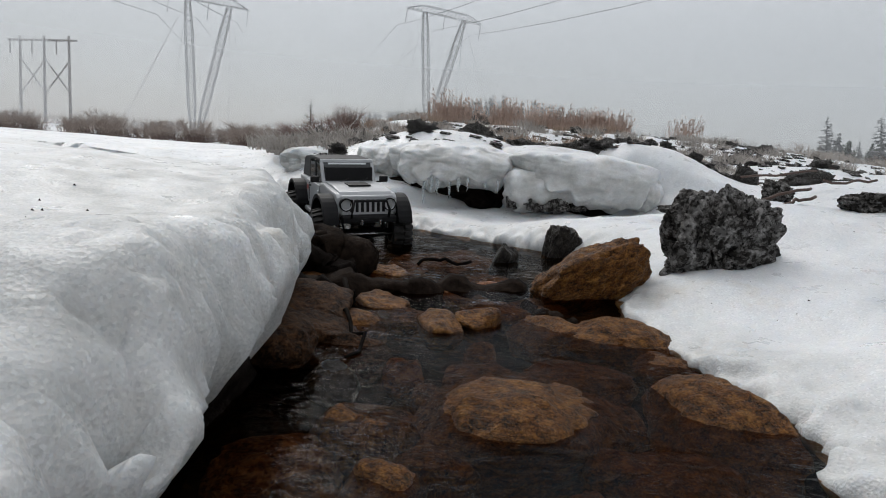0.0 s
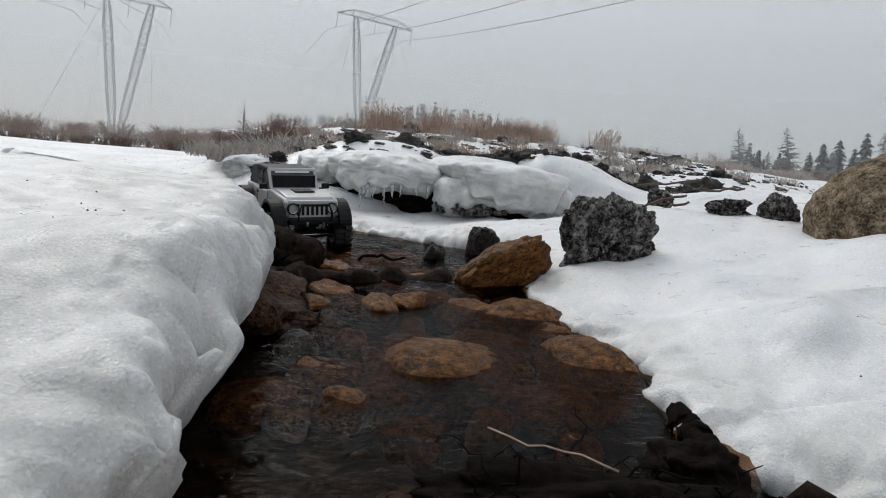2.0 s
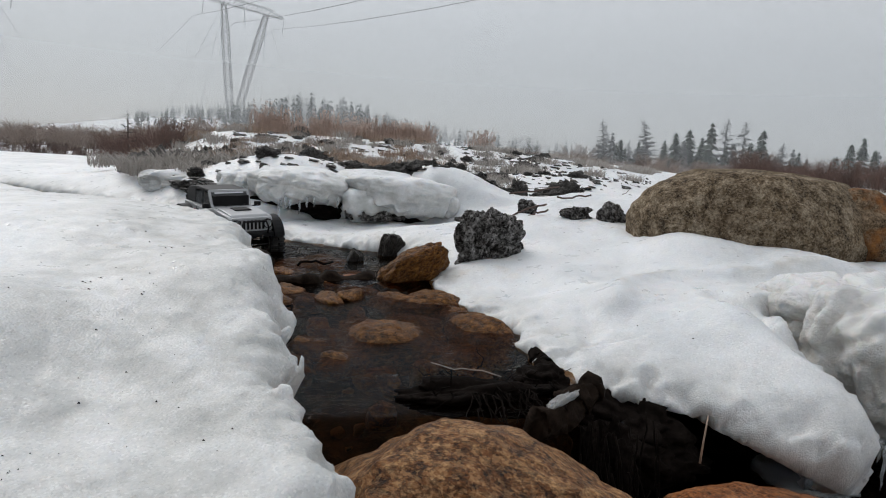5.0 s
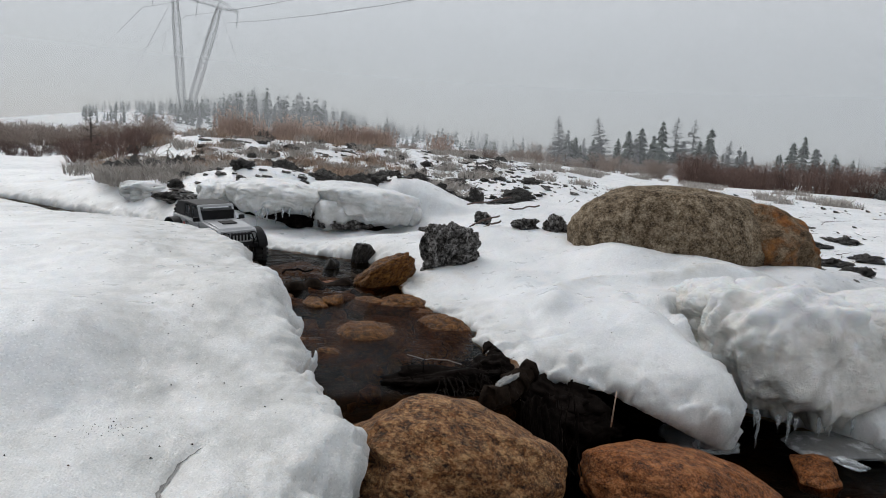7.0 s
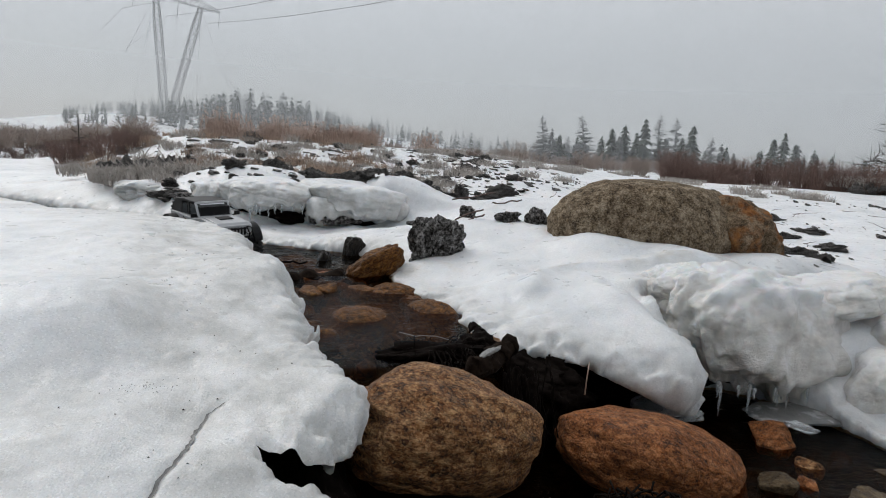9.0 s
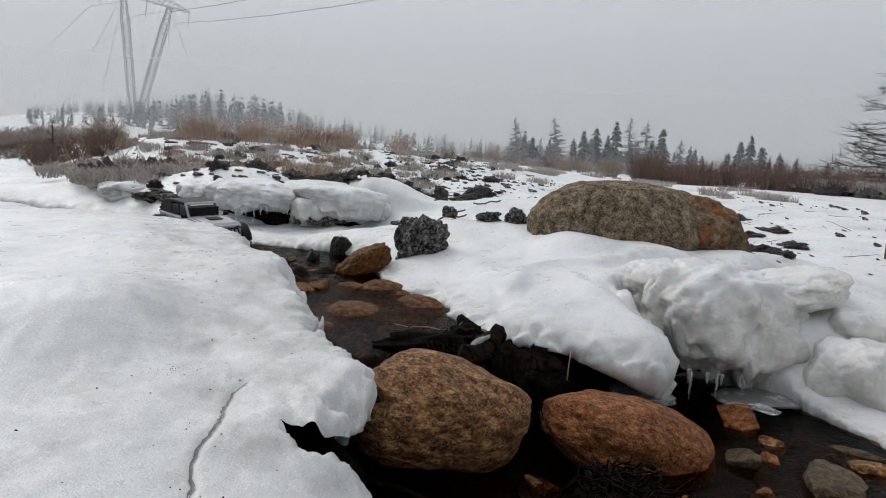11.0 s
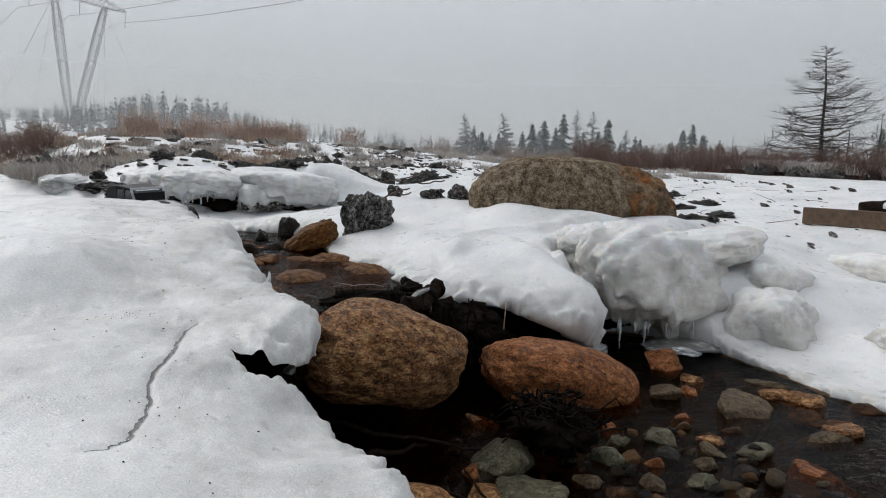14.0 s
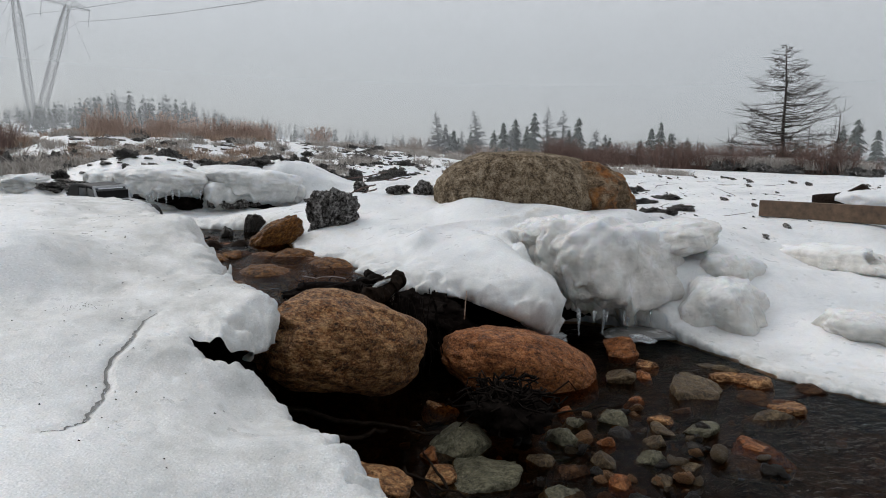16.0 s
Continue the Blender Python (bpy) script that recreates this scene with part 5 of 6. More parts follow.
def crawler(m):
    car = thing("model_car", m, "silver scale-model off-road car with black soft top, standing in the stream", "model car")
    body = part("body", prism([(-0.205, 0.100), (-0.205, 0.158), (0.048, 0.163), (0.060, 0.166), (0.190, 0.158), (0.203, 0.150), (0.205, 0.112), (0.185, 0.100), (0.09, 0.098), (0.05, 0.085), (-0.08, 0.085), (-0.10, 0.098)], 0.148, 0.004), SILVER, car)
    part("hood", prism([(0.052, 0.163), (0.058, 0.169), (0.12, 0.169), (0.188, 0.162), (0.196, 0.154), (0.06, 0.155)], 0.128, 0.003), SILVER, body)
    part("hood_vent", box((0.045, 0.055, 0.004), (0.12, 0, 0.1695), (0, 1, 0), 0.001), BLACK, body, "matt black bonnet panel")
    part("grille", box((0.010, 0.128, 0.048), (0.204, 0, 0.131), (0, -4, 0), 0.004), SILVER, body)
    for k in range(7):
        part("grille_slot", box((0.004, 0.0072, 0.030), (0.2085, -0.039 + 0.013 * k, 0.131), (0, -4, 0), 0.0015), BLACK, body)
    for side in (-1, 1):
        lamp = part("headlight", lathe([(0.0, -0.004), (0.011, -0.003), (0.0125, 0.001), (0.0135, 0.001), (0.0135, -0.006)], 24), LENS, body)
        lamp.matrix_local = pose(0.211, side * 0.053, 0.134, 0, 0, -90)
        part("lamp_ring", lathe([(0.0125, 0.004), (0.0155, 0.004), (0.0155, -0.006), (0.0125, -0.006)], 24), BLACK, lamp)
        t = part("turn_signal", lathe([(0.0, -0.002), (0.0055, -0.001), (0.006, 0.004)], 16), LENS, body)
        t.matrix_local = pose(0.211, side * 0.056, 0.113, 0, 0, -90)
        # fenders arch over the wheels
        for cx, span in ((0.155, 0.072), (-0.155, 0.070)):
            arc = [(cx + span * math.cos(a), 0.085 + (span - 0.004) * math.sin(a)) for a in [math.radians(g) for g in range(5, 180, 12)]]
            inner = [(cx + (span - 0.009) * math.cos(a), 0.085 + (span - 0.014) * math.sin(a)) for a in [math.radians(g) for g in range(5, 180, 12)]]
            part("fender", prism(arc + inner[::-1], 0.036, 0.0015, side * 0.090), BLACK, car)
            part("wheel_arch", prism([(cx - 0.058, 0.085), (cx - 0.05, 0.125), (cx, 0.14), (cx + 0.05, 0.125), (cx + 0.055, 0.085)], 0.004, 0, side * 0.0755), BLACK, car)
        door = part("door", box((0.108, 0.004, 0.066), (-0.018, side * 0.0752, 0.124), (0, 0, 0), 0.0015), SILVER, car)
        part("door_handle", box((0.014, 0.004, 0.0035), (-0.055, side * 0.0785, 0.146), (0, 0, 0), 0.001), BLACK, door)
        for z in (0.112, 0.141):
            part("hinge", box((0.010, 0.004, 0.005), (0.038, side * 0.0785, z), (0, 0, 0), 0.001), SILVER, door)
        part("door", box((0.030, 0.004, 0.058), (-0.090, side * 0.0752, 0.128), (0, 0, 0), 0.0015), SILVER, car)
        for k in range(7):
            part("decal", box((0.007 + 0.003 * (k % 2), 0.001, 0.0045), (-0.070, side * 0.0778, 0.150 - 0.0068 * k)), BLACK, door)
        part("decal", box((0.012, 0.001, 0.012), (-0.088, side * 0.0778, 0.137)), AMBER, door)
        part("decal", box((0.036, 0.0008, 0.004), (0.105, side * 0.0642, 0.1605)), BLACK, body)
        part("rock_slider", box((0.165, 0.014, 0.010), (-0.01, side * 0.079, 0.081), (0, 0, 0), 0.003), SILVER if side < 0 else BLACK, car)
        mirror = part("mirror", box((0.010, 0.022, 0.016), (0.050, side * 0.090, 0.174), (0, 0, 0), 0.003), BLACK, car)
        part("mirror_arm", box((0.006, 0.012, 0.004), (0.048, side * 0.078, 0.167), (0, 0, 0), 0.001), BLACK, mirror)
        part("roof_bar", prism([(0.042, 0.163), (0.050, 0.163), (0.020, 0.216), (0.012, 0.216)], 0.008, 0.001, side * 0.066), SILVER, car, "silver windscreen pillar")
        part("side_window", prism([(-0.038, 0.164), (0.034, 0.164), (0.008, 0.208), (-0.036, 0.210)], 0.002, 0, side * 0.0655), PANE, car)
        part("side_window", prism([(-0.105, 0.164), (-0.046, 0.164), (-0.046, 0.208), (-0.098, 0.206)], 0.002, 0, side * 0.0662), PANE, car)
        part("window_pillar", prism([(-0.047, 0.163), (-0.038, 0.163), (-0.036, 0.214), (-0.046, 0.214)], 0.006, 0.001, side * 0.066), SOFT, car)
    part("windscreen_frame", prism([(0.014, 0.213), (0.022, 0.213), (0.020, 0.221), (0.012, 0.221)], 0.138, 0.001), SILVER, car)
    part("windscreen_frame", prism([(0.044, 0.161), (0.054, 0.161), (0.051, 0.168), (0.042, 0.168)], 0.138, 0.001), SILVER, car)
    part("windscreen", prism([(0.043, 0.168), (0.046, 0.168), (0.018, 0.214), (0.015, 0.214)], 0.124), PANE, car)
    part("windscreen_strip", prism([(0.022, 0.2085), (0.0235, 0.2085), (0.0215, 0.2125), (0.020, 0.2125)], 0.10), LENS, car)
    for y in (-0.03, 0.02):
        tube("wiper", [(0.056, y, 0.166), (0.0475, y + 0.028, 0.176)], 0.001, BLACK, car, sides=5)
    part("soft_top", prism([(-0.198, 0.158), (-0.186, 0.196), (-0.172, 0.213), (-0.10, 0.222), (0.012, 0.222), (0.012, 0.213), (-0.105, 0.209), (-0.110, 0.160)], 0.134, 0.005), SOFT, car)
    part("cabin", box((0.15, 0.122, 0.05), (-0.03, 0, 0.178)), BLACK, car)
    spare = wheel(car, (-0.222, 0, 0.155), 90)
    bumper = part("bumper", prism([(0.212, 0.092), (0.232, 0.094), (0.232, 0.108), (0.212, 0.112)], 0.130, 0.003), BLACK, car)
    for y0, y1 in ((-0.045, 0.045),):
        tube("bull_bar", [(0.230, y0, 0.106), (0.238, y0, 0.125), (0.232, y0 * 0.85, 0.146), (0.232, y1 * 0.85, 0.146), (0.238, y1, 0.125), (0.230, y1, 0.106)], 0.0035, BLACK, bumper)
    for y in (-0.022, 0.022):
        part("shackle", box((0.010, 0.004, 0.012), (0.236, y, 0.096), (0, 0, 0), 0.001), CHROME, bumper)
    part("rear_bumper", box((0.012, 0.12, 0.018), (-0.213, 0, 0.098), (0, 0, 0), 0.003), BLACK, car)
    part("chassis", box((0.36, 0.060, 0.020), (0, 0, 0.088), (0, 0, 0), 0.003), BLACK, car)
    part("skid_plate", box((0.10, 0.06, 0.012), (0, 0, 0.068), (0, 0, 0), 0.003), BLACK, car)
    for x in (-0.155, 0.155):
        tube("axle", [(x, -0.085, 0.056), (x, -0.03, 0.056), (x, 0.03, 0.056), (x, 0.085, 0.056)], [0.009, 0.009, 0.013, 0.009], BLACK, car)
        tube("steering_rod", [(x + 0.028, -0.07, 0.058), (x + 0.028, 0.07, 0.058)], 0.003, CHROME, car)
        for side in (-1, 1):
            tube("shock", [(x, side * 0.058, 0.062), (x - 0.01, side * 0.05, 0.135)], 0.006, CHROME, car)
            tube("link", [(x, side * 0.04, 0.058), (x * 0.35, side * 0.025, 0.078)], 0.003, BLACK, car)
            wheel(car, (x, side * 0.098, 0.057), -6 if x > 0 else 0)
    return car


crawler(pose(-0.275, 1.65, 0.080, 3, 3, -66))


# ---- distance: brush, reeds, trees ----
def polar(az, r):
    return r * math.sin(radians(az)), r * math.cos(radians(az))


def land(x, y):
    return float(land_height(np.array([float(x)]), np.array([float(y)]))[0])


def blades(n, spread, low, high, wide, seed, lean=0.25, heads=0.0):
    """A clump of thin standing stems with small seed heads."""
    r = np.random.RandomState(seed)
    verts, faces = [], []
    for _ in range(n):
        w, d = r.uniform(0, 6.28), spread * math.sqrt(r.rand())
        x, y, h = d * math.cos(w), d * math.sin(w), r.uniform(low, high)
        lx, ly = r.normal(size=2) * lean * h
        a = r.uniform(0, 3.14)
        cx, cy = math.cos(a) * wide, math.sin(a) * wide
        o = len(verts)
        verts += [(x - cx, y - cy, -0.03), (x + cx, y + cy, -0.03), (x + lx * 0.4 + cx * 0.8, y + ly * 0.4 + cy * 0.8, h * 0.55), (x + lx * 0.4 - cx * 0.8, y + ly * 0.4 - cy * 0.8, h * 0.55), (x + lx, y + ly, h)]
        faces += [(o, o + 1, o + 2, o + 3), (o + 3, o + 2, o + 4)]
        if r.rand() < heads:
            for k in range(5):
                t = r.uniform(0.6, 1.0)
                px, py, pz = x + lx * t, y + ly * t, h * t
                q = wide * r.uniform(2.0, 4.5)
                o = len(verts)
                verts += [(px - q, py, pz), (px + q * 0.4, py - q, pz + q), (px + q, py + q, pz + 2 * q)]
                faces.append((o, o + 1, o + 2))
    return verts, faces


def twiggy(seed, high, spread, n, thick):
    """A bare bush: many upward shoots that fork."""
    r = np.random.RandomState(seed)
    pieces = []
    for _ in range(n):
        w, d = r.uniform(0, 6.28), spread * 0.4 * r.rand()
        a = np.array([d * math.cos(w), d * math.sin(w), -0.02])
        tip = np.array([spread * r.uniform(0.3, 1) * math.cos(w), spread * r.uniform(0.3, 1) * math.sin(w), high * r.uniform(0.6, 1)])
        mid = (a + tip) / 2 + r.normal(size=3) * high * 0.06
        pieces.append(tube_data([a, mid, tip], [thick, thick * 0.7, thick * 0.3], 3))
        for k in range(4):
            t = r.uniform(0.35, 0.9)
            p = a + (tip - a) * t
            q = p + np.array([r.normal() * spread * 0.3, r.normal() * spread * 0.3, high * r.uniform(0.08, 0.25)])
            pieces.append(tube_data([p, q], [thick * 0.5, thick * 0.2], 3))
    return join_data(pieces)


def scatter(name, meshes, spots, label, category, group, seed, size=(0.8, 1.2)):
    r = np.random.RandomState(seed)
    for az, dist in spots:
        x, y = polar(az, dist)
        s = r.uniform(*size)
        ob = new(name, meshes[r.randint(len(meshes))])
        ob.matrix_world = pose(x, y, land(x, y) - 0.01, 0, 0, r.uniform(0, 360)) @ Matrix.Diagonal((s, s, s * r.uniform(0.85, 1.15), 1))
        tagged(ob, label, category, group)


def strew(name, data, spots, material, label, category, seed, size, swell=None):
    """Many copies of a few shapes joined into one thing that nobody could count."""
    r = np.random.RandomState(seed)
    pieces = []
    for az, dist in spots:
        x, y = polar(az, dist)
        v, f = data[r.randint(len(data))]
        w, k = r.uniform(0, 6.28), r.uniform(*size) * (swell(az) if swell else 1.0)
        v = np.array(v) * k
        c, q = math.cos(w), math.sin(w)
        pieces.append((np.stack([v[:, 0] * c - v[:, 1] * q + x, v[:, 0] * q + v[:, 1] * c + y, v[:, 2] + land(x, y) - 0.01], 1).tolist(), f))
    tagged(part(name, mesh_from(name, *join_data(pieces), False), material), label, category, kind="stuff")


def ready(name, data, material):
    me = mesh_from(name, *data, False)
    me.materials.append(material)
    return me


rng = np.random.RandomState(5)
reeds = [ready("reeds", blades(70, 0.24, 0.16, 0.42, 0.0035, 20 + k, 0.16, 0.9), REED) for k in range(4)]
grass = [ready("grass", blades(150, 0.13, 0.04, 0.12, 0.004, 40 + k, 0.6), GRASS) for k in range(3)]
frosty = [ready("frosted_grass", blades(170, 0.13, 0.03, 0.11, 0.0045, 50 + k, 0.7), FROST) for k in range(3)]
shrubs = [ready("shrub", twiggy(60 + k, 0.5, 0.35, 26, 0.005), TWIG) for k in range(4)]
BROWN = plain_material("red_brown_twigs", (0.135, 0.082, 0.066), 0.8, 0, 0.35, 20, 0)
redshrubs = [ready("red_shrub", twiggy(70 + k, 0.5, 0.4, 40, 0.006), BROWN) for k in range(4)]
HAZEL = plain_material("frosted_twigs", (0.26, 0.21, 0.18), 0.8, 0, 0.35, 20, 0)
paleshrubs = [ready("pale_shrub", twiggy(80 + k, 0.6, 0.5, 40, 0.007), HAZEL) for k in range(4)]

scatter("reed_clump", reeds, [(rng.uniform(-1.0, 14.5), rng.uniform(6.6, 8.6)) for _ in range(80)], "clump of frosted reddish fireweed stems", "reeds", "reeds on the knoll", 1, (0.32, 0.78))
scatter("reed_clump", reeds, [(rng.uniform(-3.5, 20), rng.uniform(6.0, 8.0)) for _ in range(24)], "clump of frosted reddish fireweed stems", "reeds", "reeds on the knoll", 2, (0.3, 0.7))
scatter("grass_tuft", grass, [(rng.uniform(-12, 16), rng.uniform(3.2, 7.5)) for _ in range(90)], "tuft of dead yellowish grass in snow", "grass", "grass tufts", 3, (0.4, 1.0))
scatter("grass_tuft", frosty, [(rng.uniform(-14, 24), rng.uniform(2.9, 6.5)) for _ in range(120)], "tuft of grass white with hoar frost", "grass", "frosted tufts", 4, (0.4, 0.9))
scatter("grass_tuft", frosty, [(rng.uniform(20, 60), rng.uniform(4.5, 9.0)) for _ in range(55)], "tuft of grass white with hoar frost", "grass", "frosted tufts", 5, (0.5, 1.0))
scatter("grass_tuft", frosty, [(rng.uniform(-15, -4.5), rng.uniform(2.75, 3.6)) for _ in range(12)], "tuft of grass white with hoar frost", "grass", "frosted tufts", 13, (0.5, 1.0))
for k in range(9):
    x, y = -0.66 + rng.normal() * 0.20, 3.85 + rng.normal() * 0.14
    ob = new("grass_tuft", frosty[k % 3])
    ob.matrix_world = pose(x, y, land(x, y) + 0.03, rng.uniform(10, 35), 0, rng.uniform(-40, 40)) @ Matrix.Scale(rng.uniform(0.6, 1.1), 4)
    tagged(ob, "tuft of grass white with hoar frost", "grass", "frosted tufts")
for k in range(5):
    x, y = -0.85 + 0.12 * k, 3.72 + rng.normal() * 0.05
    ob = new("mud_clod", clods[k])
    ob.matrix_world = pose(x, y, land(x, y) + 0.01, 0, 0, 70 * k) @ Matrix.Diagonal((0.17, 0.14, 0.15, 1))
    tagged(ob, "dark frozen clod of peat sticking out of the snow", "clod", "clods on the snow")
scatter("shrub", redshrubs, [(rng.uniform(-13.5, -8), rng.uniform(5.5, 8)) for _ in range(9)], "low bare red-brown shrub", "shrub", "shrubs", 6, (0.4, 0.7))
strew("brush", [twiggy(60 + k, 0.5, 0.35, 26, 0.006) for k in range(3)], [(rng.uniform(-40, -4), rng.uniform(14, 30)) for _ in range(150)], TWIG, "low bare grey brush in fog", "brush", 7, (0.45, 0.9))
strew("brush", [twiggy(80 + k, 0.6, 0.5, 30, 0.010) for k in range(3)], [(rng.uniform(-45, -3), rng.uniform(28, 60)) for _ in range(220)], HAZEL, "pale frosted brush in fog", "brush", 8, (0.9, 2.0))
strew("brush", [twiggy(80 + k, 0.6, 0.5, 30, 0.010) for k in range(3)], [(rng.uniform(8, 46), rng.uniform(22, 60)) for _ in range(140)], HAZEL, "pale frosted brush in fog", "brush", 12, (0.8, 1.6))
scatter("shrub", redshrubs, [(rng.uniform(42, 68), rng.uniform(9, 14)) for _ in range(85)], "low bare red-brown shrub", "shrub", "shrubs", 9, (0.45, 1.0))
scatter("shrub", shrubs, [(22.0, 10), (24.3, 10.5), (34, 11), (20, 11.5)], "low bare grey shrub", "shrub", "shrubs", 11, (0.35, 0.6))


def spruce_data(seed, high, wide, dense=1.0):
    """Crown of drooping sprays round a straight trunk."""
    r = np.random.RandomState(seed)
    verts, faces = [], []
    levels = int(20 * dense)
    for i in range(levels):
        t = (i + r.rand()) / levels
        z = high * (0.06 + 0.92 * t)
        reach = wide * (1 - t) ** 0.85 * r.uniform(0.7, 1.1) + 0.03 * wide
        for k in range(int(9 * dense)):
            w = r.uniform(0, 6.28)
            d = reach * r.uniform(0.55, 1.1)
            cx, cy = math.cos(w), math.sin(w)
            for j in range(3):
                s = d * (0.35 + 0.3 * j)
                q = (high * 0.020 * r.uniform(0.7, 1.6) + 0.11 * d) / max(1.0, dense) ** 0.6
                o = len(verts)
                dz = -0.22 * s + r.uniform(-0.01, 0.01) * high
                verts += [(cx * s - cy * q, cy * s + cx * q, z + dz), (cx * s + cy * q, cy * s - cx * q, z + dz - q * 0.4), (cx * (s + q * 1.6), cy * (s + q * 1.6), z + dz - q * 0.8), (cx * s * 0.7, cy * s * 0.7, z + dz + q * 1.2)]
                faces += [(o, o + 1, o + 2), (o + 1, o + 3, o), (o, o + 2, o + 3)]
    return verts, faces


def spruce(name, at, high, wide, material, label, seed, group, dense=1.0):
    tree = thing(name, pose(*at, 0, 0, seed * 40), label, "tree", group)
    tube("trunk", [(0, 0, -0.1), (0.01 * high, 0, high * 0.5), (0, 0, high)], [high * 0.02, high * 0.012, high * 0.003], BARK, tree, sides=6)
    part("crown", mesh_from("crown", *spruce_data(seed, high, wide, dense), False), material, tree)
    return tree


def larch_data(seed, high, wide, n=70, thick=0.02, up=0.4):
    """Bare limbs and twigs of a larch."""
    r = np.random.RandomState(seed)
    limbs = []
    for i in range(n):
        t = 0.06 + 0.92 * (i + r.rand()) / n
        z = high * t
        reach = wide * (1 - t) ** 0.75 * r.uniform(0.55, 1.15) + 0.02 * wide
        w = r.uniform(0, 6.28)
        bend = r.uniform(-0.05, up) * reach
        p = [np.array([reach * k * math.cos(w + 0.25 * k * r.uniform(-1, 1)), reach * k * math.sin(w + 0.25 * k * r.uniform(-1, 1)), z + bend * k * k - 0.10 * reach * k * (1 - k)]) for k in (0, 0.35, 0.7, 1.0)]
        b = thick * (1 - t) * 0.22 + thick * 0.08
        limbs.append(tube_data(p, [b, b * 0.75, b * 0.5, b * 0.2], 4))
        for k in range(10):
            q = r.uniform(0.2, 0.95)
            a = p[1] * (1 - q) + p[3] * q
            e = a + np.array([r.normal() * 0.17, r.normal() * 0.17, r.uniform(-0.02, 0.16)]) * reach
            limbs.append(tube_data([a, e], [max(b * 0.45, thick * 0.07), thick * 0.045], 3))
    return join_data(limbs)


def larch(name, at, high, wide, label, seed, group="", n=70, thick=0.02, material=None, lean=0.0, up=0.4, stem=1.0):
    tree = thing(name, pose(*at, 0, lean, seed * 33), label, "tree", group)
    tube("trunk", [(0, 0, -0.05), (0.012 * high, 0, high * 0.35), (-0.008 * high, 0.005 * high, high * 0.7), (0, 0, high)], [thick * stem, thick * stem * 0.8, thick * stem * 0.45, thick * stem * 0.1], material or BARK, tree, sides=8)
    part("crown", mesh_from("crown", *larch_data(seed, high, wide, n, thick, up), False), material or BARK, tree)
    return tree


def at_polar(az, r):
    x, y = polar(az, r)
    x, y = x - 0.44, y - 1.4
    return x, y, land(x, y)


for k in range(26):
    x, y, z = at_polar(51.5 + 0.45 * k, 10.6 + 0.4 * math.sin(k * 1.3))
    if k % 2:
        ob = new("mud_clod", clods[k % 7])
        ob.matrix_world = pose(x, y, z + 0.02, 0, 0, 50 * k) @ Matrix.Diagonal((0.36, 0.24, 0.20, 1))
        tagged(ob, "dark frozen clod of peat sticking out of the snow", "clod", "clods on the snow")
    ob = new("grass_tuft", frosty[k % 3])
    ob.matrix_world = pose(x + 0.1, y + 0.15, z + 0.10, 0, 0, 40 * k) @ Matrix.Scale(1.3, 4)
    tagged(ob, "tuft of grass white with hoar frost", "grass", "frosted tufts")
larch("larch", at_polar(57.2, 14), 2.55, 1.45, "bare dark larch with level twiggy branches", 4, n=150, thick=0.050, lean=4, stem=0.75)
larch("larch", at_polar(60.5, 14.2), 1.35, 0.42, "thin bare larch beside a taller one", 6, n=45, thick=0.022)
larch("larch", at_polar(58.6, 14.5), 1.2, 0.5, "thin bare larch beside a taller one", 7, n=45, thick=0.022)
larch("larch_sapling", (-1.46, 6.9, land(-1.46, 6.9)), 0.52, 0.18, "small bare larch sapling in the snow", 9, n=34, thick=0.02, stem=0.6)
larch("larch_sapling", at_polar(47.5, 12), 0.5, 0.25, "small bare leaning shrub tree", 10, n=22, thick=0.016, lean=25)
larch("larch_sapling", at_polar(50.8, 13), 0.75, 0.22, "small bare shrub tree", 11, n=22, thick=0.016)
for k, (az, r, h) in enumerate([(29.6, 60, 3.4), (33.0, 60, 3.5), (38.6, 62, 3.9), (40.0, 64, 4.0), (42.8, 60, 2.5), (36.2, 66, 3.0), (31.5, 70, 2.4)]):
    larch("frosted_larch", at_polar(az, r), h * 1.30, h * 0.42, "hoar-frosted larch in fog", 20 + k, "far trees", n=95, thick=0.26, material=FROSTED, lean=-8 if k < 2 else 2, up=-0.1, stem=0.35)
for k, (az, r, h) in enumerate([(35.0, 62, 2.8), (36.0, 64, 3.2), (34.2, 66, 2.4), (37.6, 60, 3.4), (37.0, 63, 2.6), (41.3, 58, 3.1), (39.3, 66, 2.6), (47.2, 60, 2.6), (47.9, 58, 2.9), (48.7, 62, 2.4), (46.4, 66, 2.0), (30.8, 68, 2.2),
                                (60.8, 55, 2.6), (61.7, 52, 2.9), (63.0, 55, 2.4), (64.2, 56, 2.7), (43.9, 66, 2.2), (50.2, 66, 2.0), (32.2, 66, 2.2)]):
    spruce("spruce", at_polar(az, r), h * 1.28, h * 0.36, NEEDLE, "dark spruce in fog", 40 + k, "far trees")
rng = np.random.RandomState(14)
for k in range(64):
    az = rng.uniform(29.5, 44.5) if k < 46 else rng.uniform(44.5, 66)
    h = rng.uniform(1.7, 3.1)
    spruce("spruce", at_polar(az, rng.uniform(58, 72)), h, h * 0.3, NEEDLE if k % 3 else FROSTED, "dark spruce in fog" if k % 3 else "frosted grey spruce in fog", 140 + k, "far trees", 0.8)
rng = np.random.RandomState(15)
far = [ready("far_spruce", spruce_data(70 + k, 6.0, 1.25, 1.4), NEEDLE) for k in range(5)]
far += [ready("far_spruce", spruce_data(80 + k, 6.0, 1.0, 1.3), FROSTED) for k in range(2)]
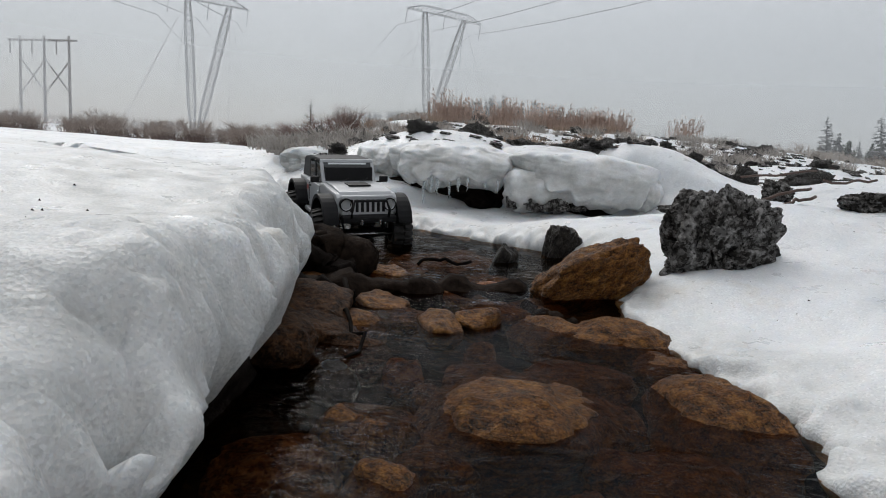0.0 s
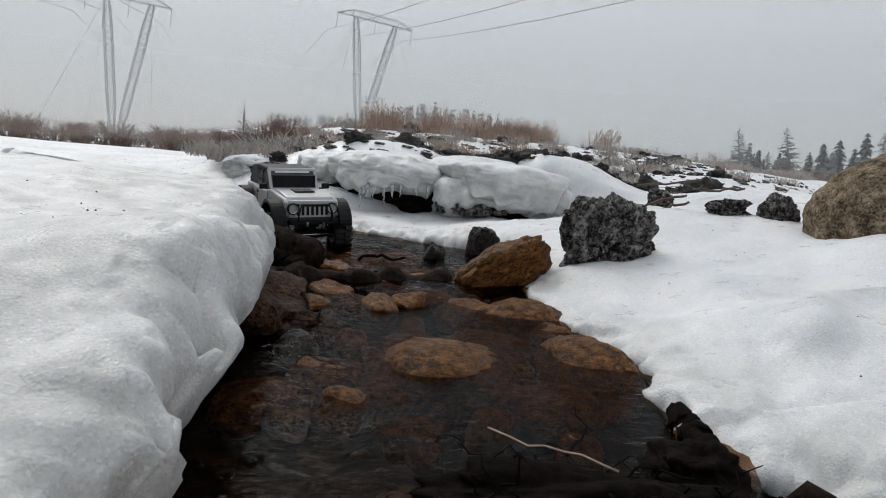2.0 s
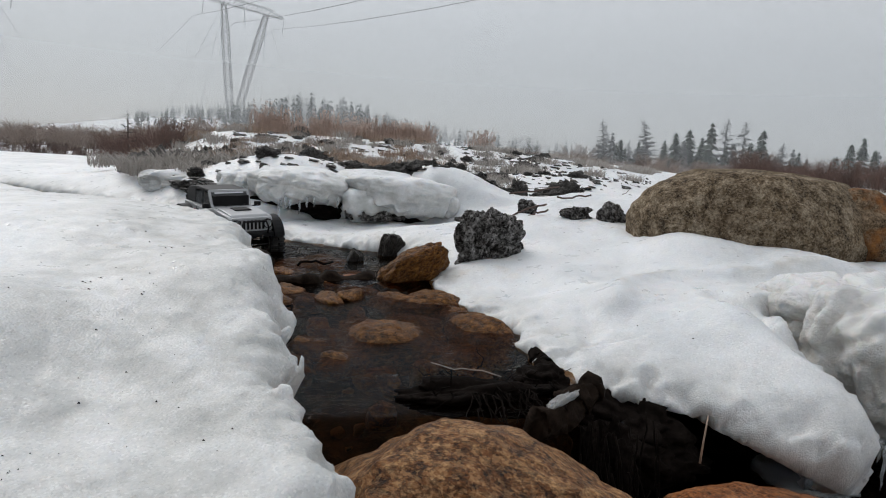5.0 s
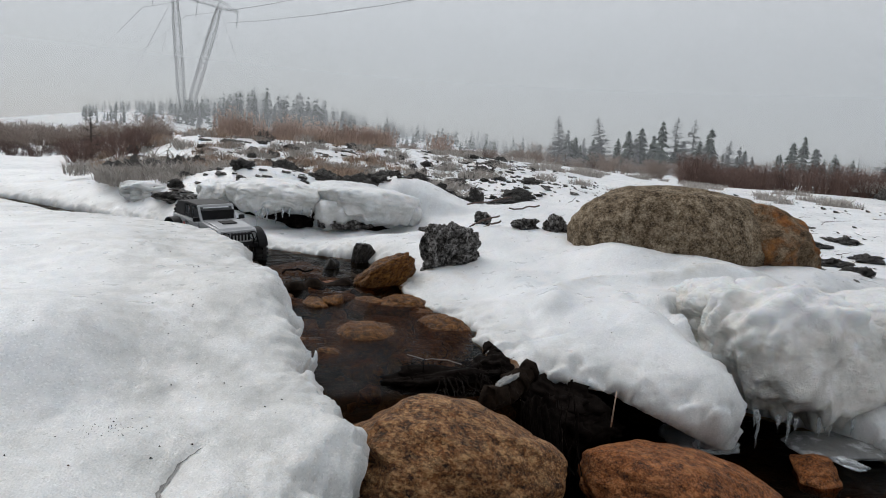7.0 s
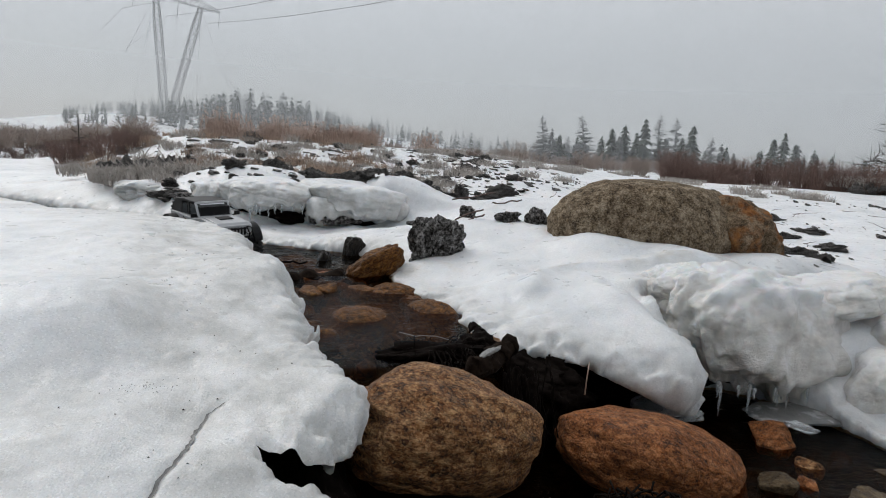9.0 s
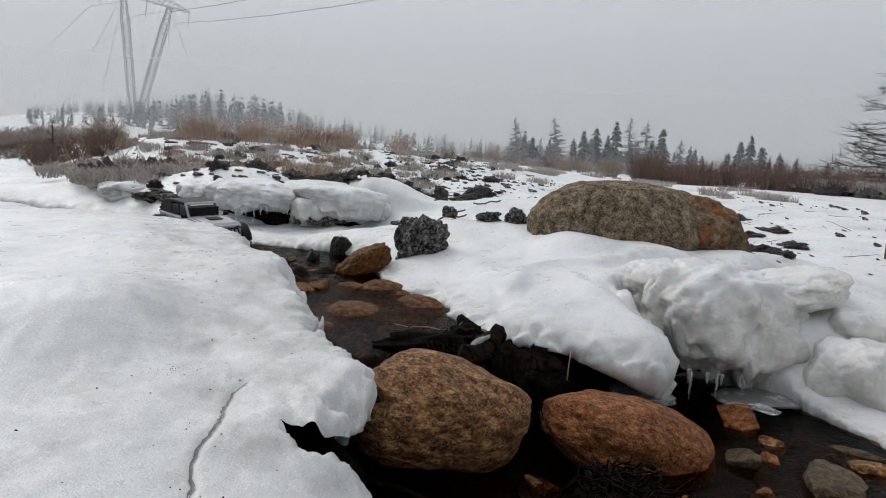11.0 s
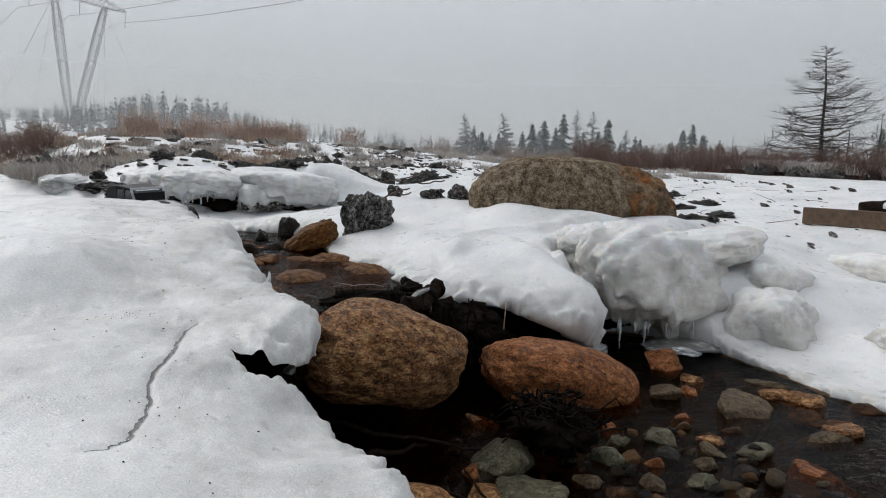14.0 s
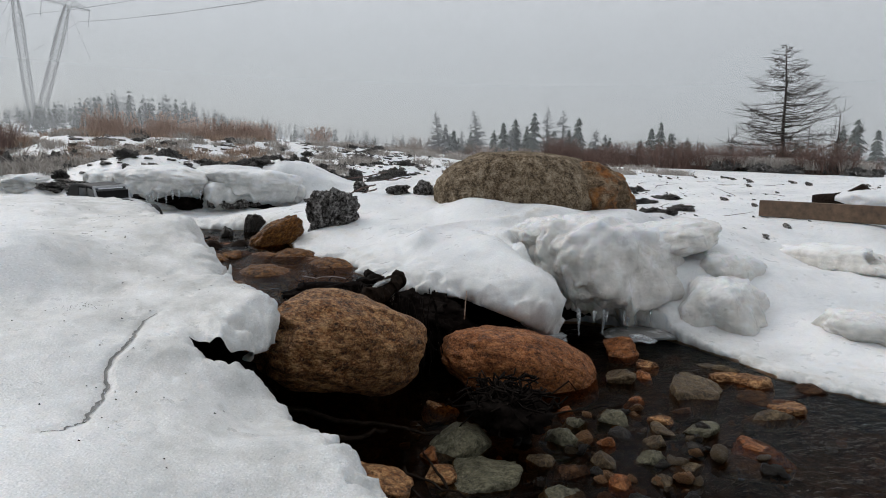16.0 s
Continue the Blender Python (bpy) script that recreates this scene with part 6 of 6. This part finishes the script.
for k in range(90):
    az = rng.uniform(-9, 30)
    r = rng.uniform(100, 130)
    x, y = polar(az, r)
    s = rng.uniform(0.45, 1.0) * (0.30 + 0.75 * math.exp(-((az - 5.0) / 7.0) ** 2))
    ob = new("far_spruce", far[rng.randint(len(far))])
    ob.matrix_world = pose(x, y, land(x, y) - 0.1, 0, 0, rng.uniform(0, 360)) @ Matrix.Diagonal((s, s, s, 1))
    tagged(ob, "dark spruce on a foggy hillside", "tree", "wood on the hill")
thin = [spruce_data(90 + k, 6.0, 1.3, 0.6) for k in range(4)]
hill = lambda az: 0.30 + 0.85 * math.exp(-((az - 5.0) / 7.0) ** 2)
strew("woods", thin, [(rng.uniform(-9, 18), rng.uniform(115, 185)) for _ in range(300)], NEEDLE, "spruce wood on the hill fading into fog", "woods", 31, (0.7, 1.1), hill)
strew("woods", thin, [(rng.uniform(14, 33), rng.uniform(110, 185)) for _ in range(150)], NEEDLE, "spruce wood on the hill fading into fog", "woods", 32, (0.3, 0.7))


# ---- power line ----
def beam(a, b, r=0.09):
    return tube_data([a, b], r, 4)


def lattice_leg(a, b, wide0, wide1, wide2, n):
    """A slender four-cornered lattice mast from a to b, widest in the middle."""
    a, b = Vector(a), Vector(b)
    rows = []
    for i in range(n + 1):
        t = i / n
        w = wide0 + (wide1 - wide0) * min(1, t * 5) if t < 0.5 else wide1 + (wide2 - wide1) * max(0, (t - 0.8) * 5)
        p = a.lerp(b, t)
        rows.append([p + Vector((sx * w / 2, sy * w / 2, 0)) for sx, sy in ((-1, -1), (1, -1), (1, 1), (-1, 1))])
    pieces = []
    for r0, r1 in zip(rows[:-1], rows[1:]):
        for k in range(4):
            pieces.append(beam(r0[k], r1[k], 0.12))
            pieces.append(beam(r0[k], r1[(k + 1) % 4], 0.085) if k % 2 else beam(r0[(k + 1) % 4], r1[k], 0.085))
    return join_data(pieces)


def pylon(az, r, turn, high, span, half):
    x, y = polar(az, r)
    z = land(x, y)
    tower = thing("pylon", Matrix.Translation((x, y, z)) @ pose(0, 0, 0, 0, 5.0, 0) @ pose(0, 0, 0, 0, 0, turn), "guyed lattice steel power pylon fading into fog", "pylon", "pylons")
    for side in (-1, 1):
        part("mast", mesh_from("mast", *lattice_leg((side * 0.6, 0, 0), (side * span * 0.5, 0, high), 0.5, 1.5, 0.9, 22), False), STEEL, tower)
    # bridge: a flat lattice girder that overhangs both masts
    pieces, n = [], 18
    for i in range(n):
        x0, x1 = -half + 2 * half * i / n, -half + 2 * half * (i + 1) / n
        tall0, tall1 = 1.5 * min(1, (half - abs(x0)) / (half * 0.4)), 1.5 * min(1, (half - abs(x1)) / (half * 0.4))
        for yy in (-0.7, 0.7):
            pieces += [beam((x0, yy, high), (x1, yy, high), 0.08), beam((x0, yy, high + tall0), (x1, yy, high + tall1), 0.08), beam((x0, yy, high), (x1, yy, high + tall1), 0.05)]
        pieces += [beam((x0, -0.7, high), (x1, 0.7, high), 0.05)]
    part("crossarm", mesh_from("crossarm", *join_data(pieces), False), STEEL, tower)
    for x0 in (-half, 0, half):
        tube("insulator", [(x0, 0, high), (x0, 0, high - 3.6)], 0.09, STEEL, tower, sides=5)
    for sx in (-1, 1):
        for sy in (-1, 1):
            tube("guy_wire", [(sx * span * 0.5, 0, high), (sx * span * 1.15, sy * high * 0.6, 0)], 0.05, STEEL, tower, sides=4)
    return tower


def conductor(a, b, sag):
    pts = []
    for i in range(15):
        t = i / 14
        pts.append((a[0] + (b[0] - a[0]) * t, a[1] + (b[1] - a[1]) * t, a[2] + (b[2] - a[2]) * t - sag * 4 * t * (1 - t)))
    tagged(tube("power_cable", pts, 0.06, STEEL, sides=4), "grey power cable fading into fog", "cable", "power cables")


PYLONS = [(-1.7, 172, 18, 33.0, 10.4, 9.8), (-20.7, 160, 8, 28.0, 8.9, 8.4)]
for az, r, turn, high, span, half in PYLONS:
    high -= land(*polar(az, r))
    pylon(az, r, turn, high, span, half)
    x, y = polar(az, r)
    z = land(x, y) + high - 3.6
    for side in (-1, 0, 1):
        ox, oy = side * half * math.cos(radians(turn)), side * half * math.sin(radians(turn))
        dx, dy = -math.sin(radians(turn)), math.cos(radians(turn))
        conductor((x + ox, y + oy, z), (x + ox + dx * 260, y + oy + dy * 260, z + 2), 9)
        conductor((x + ox, y + oy, z), (x + ox - dx * 330, y + oy - dy * 330, z + 4), 9)

x, y = polar(-31.1, 143)
FRAME = thing("pole_frame", pose(x, y, land(x, y), 0, 0, -20), "wooden three-pole power line frame in fog", "power line")
for side in (-1, 0, 1):
    tube("pole", [(side * 6.2, 0, -1), (side * 6.0, 0, 15.6)], [0.30, 0.22], POLE, FRAME, sides=8)
part("crossarm", box((17.0, 0.3, 0.35), (-0.5, 0, 14.8)), POLE, FRAME)
for a, b in (((-6.1, 11.5), (0, 5.5)), ((-6.1, 5.5), (0, 11.5)), ((6.1, 11.5), (0, 5.5)), ((6.1, 5.5), (0, 11.5))):
    tube("brace", [(a[0], 0.2, a[1]), (b[0], 0.2, b[1])], 0.14, POLE, FRAME, sides=5)
for s in (-8.6, -3, 3):
    tube("insulator", [(s, 0, 14.7), (s, 0, 12.4)], 0.12, POLE, FRAME, sides=5)
conductor((x - 8, y, land(x, y) + 12.4), (x - 90, y - 60, land(x, y) + 30), 4)
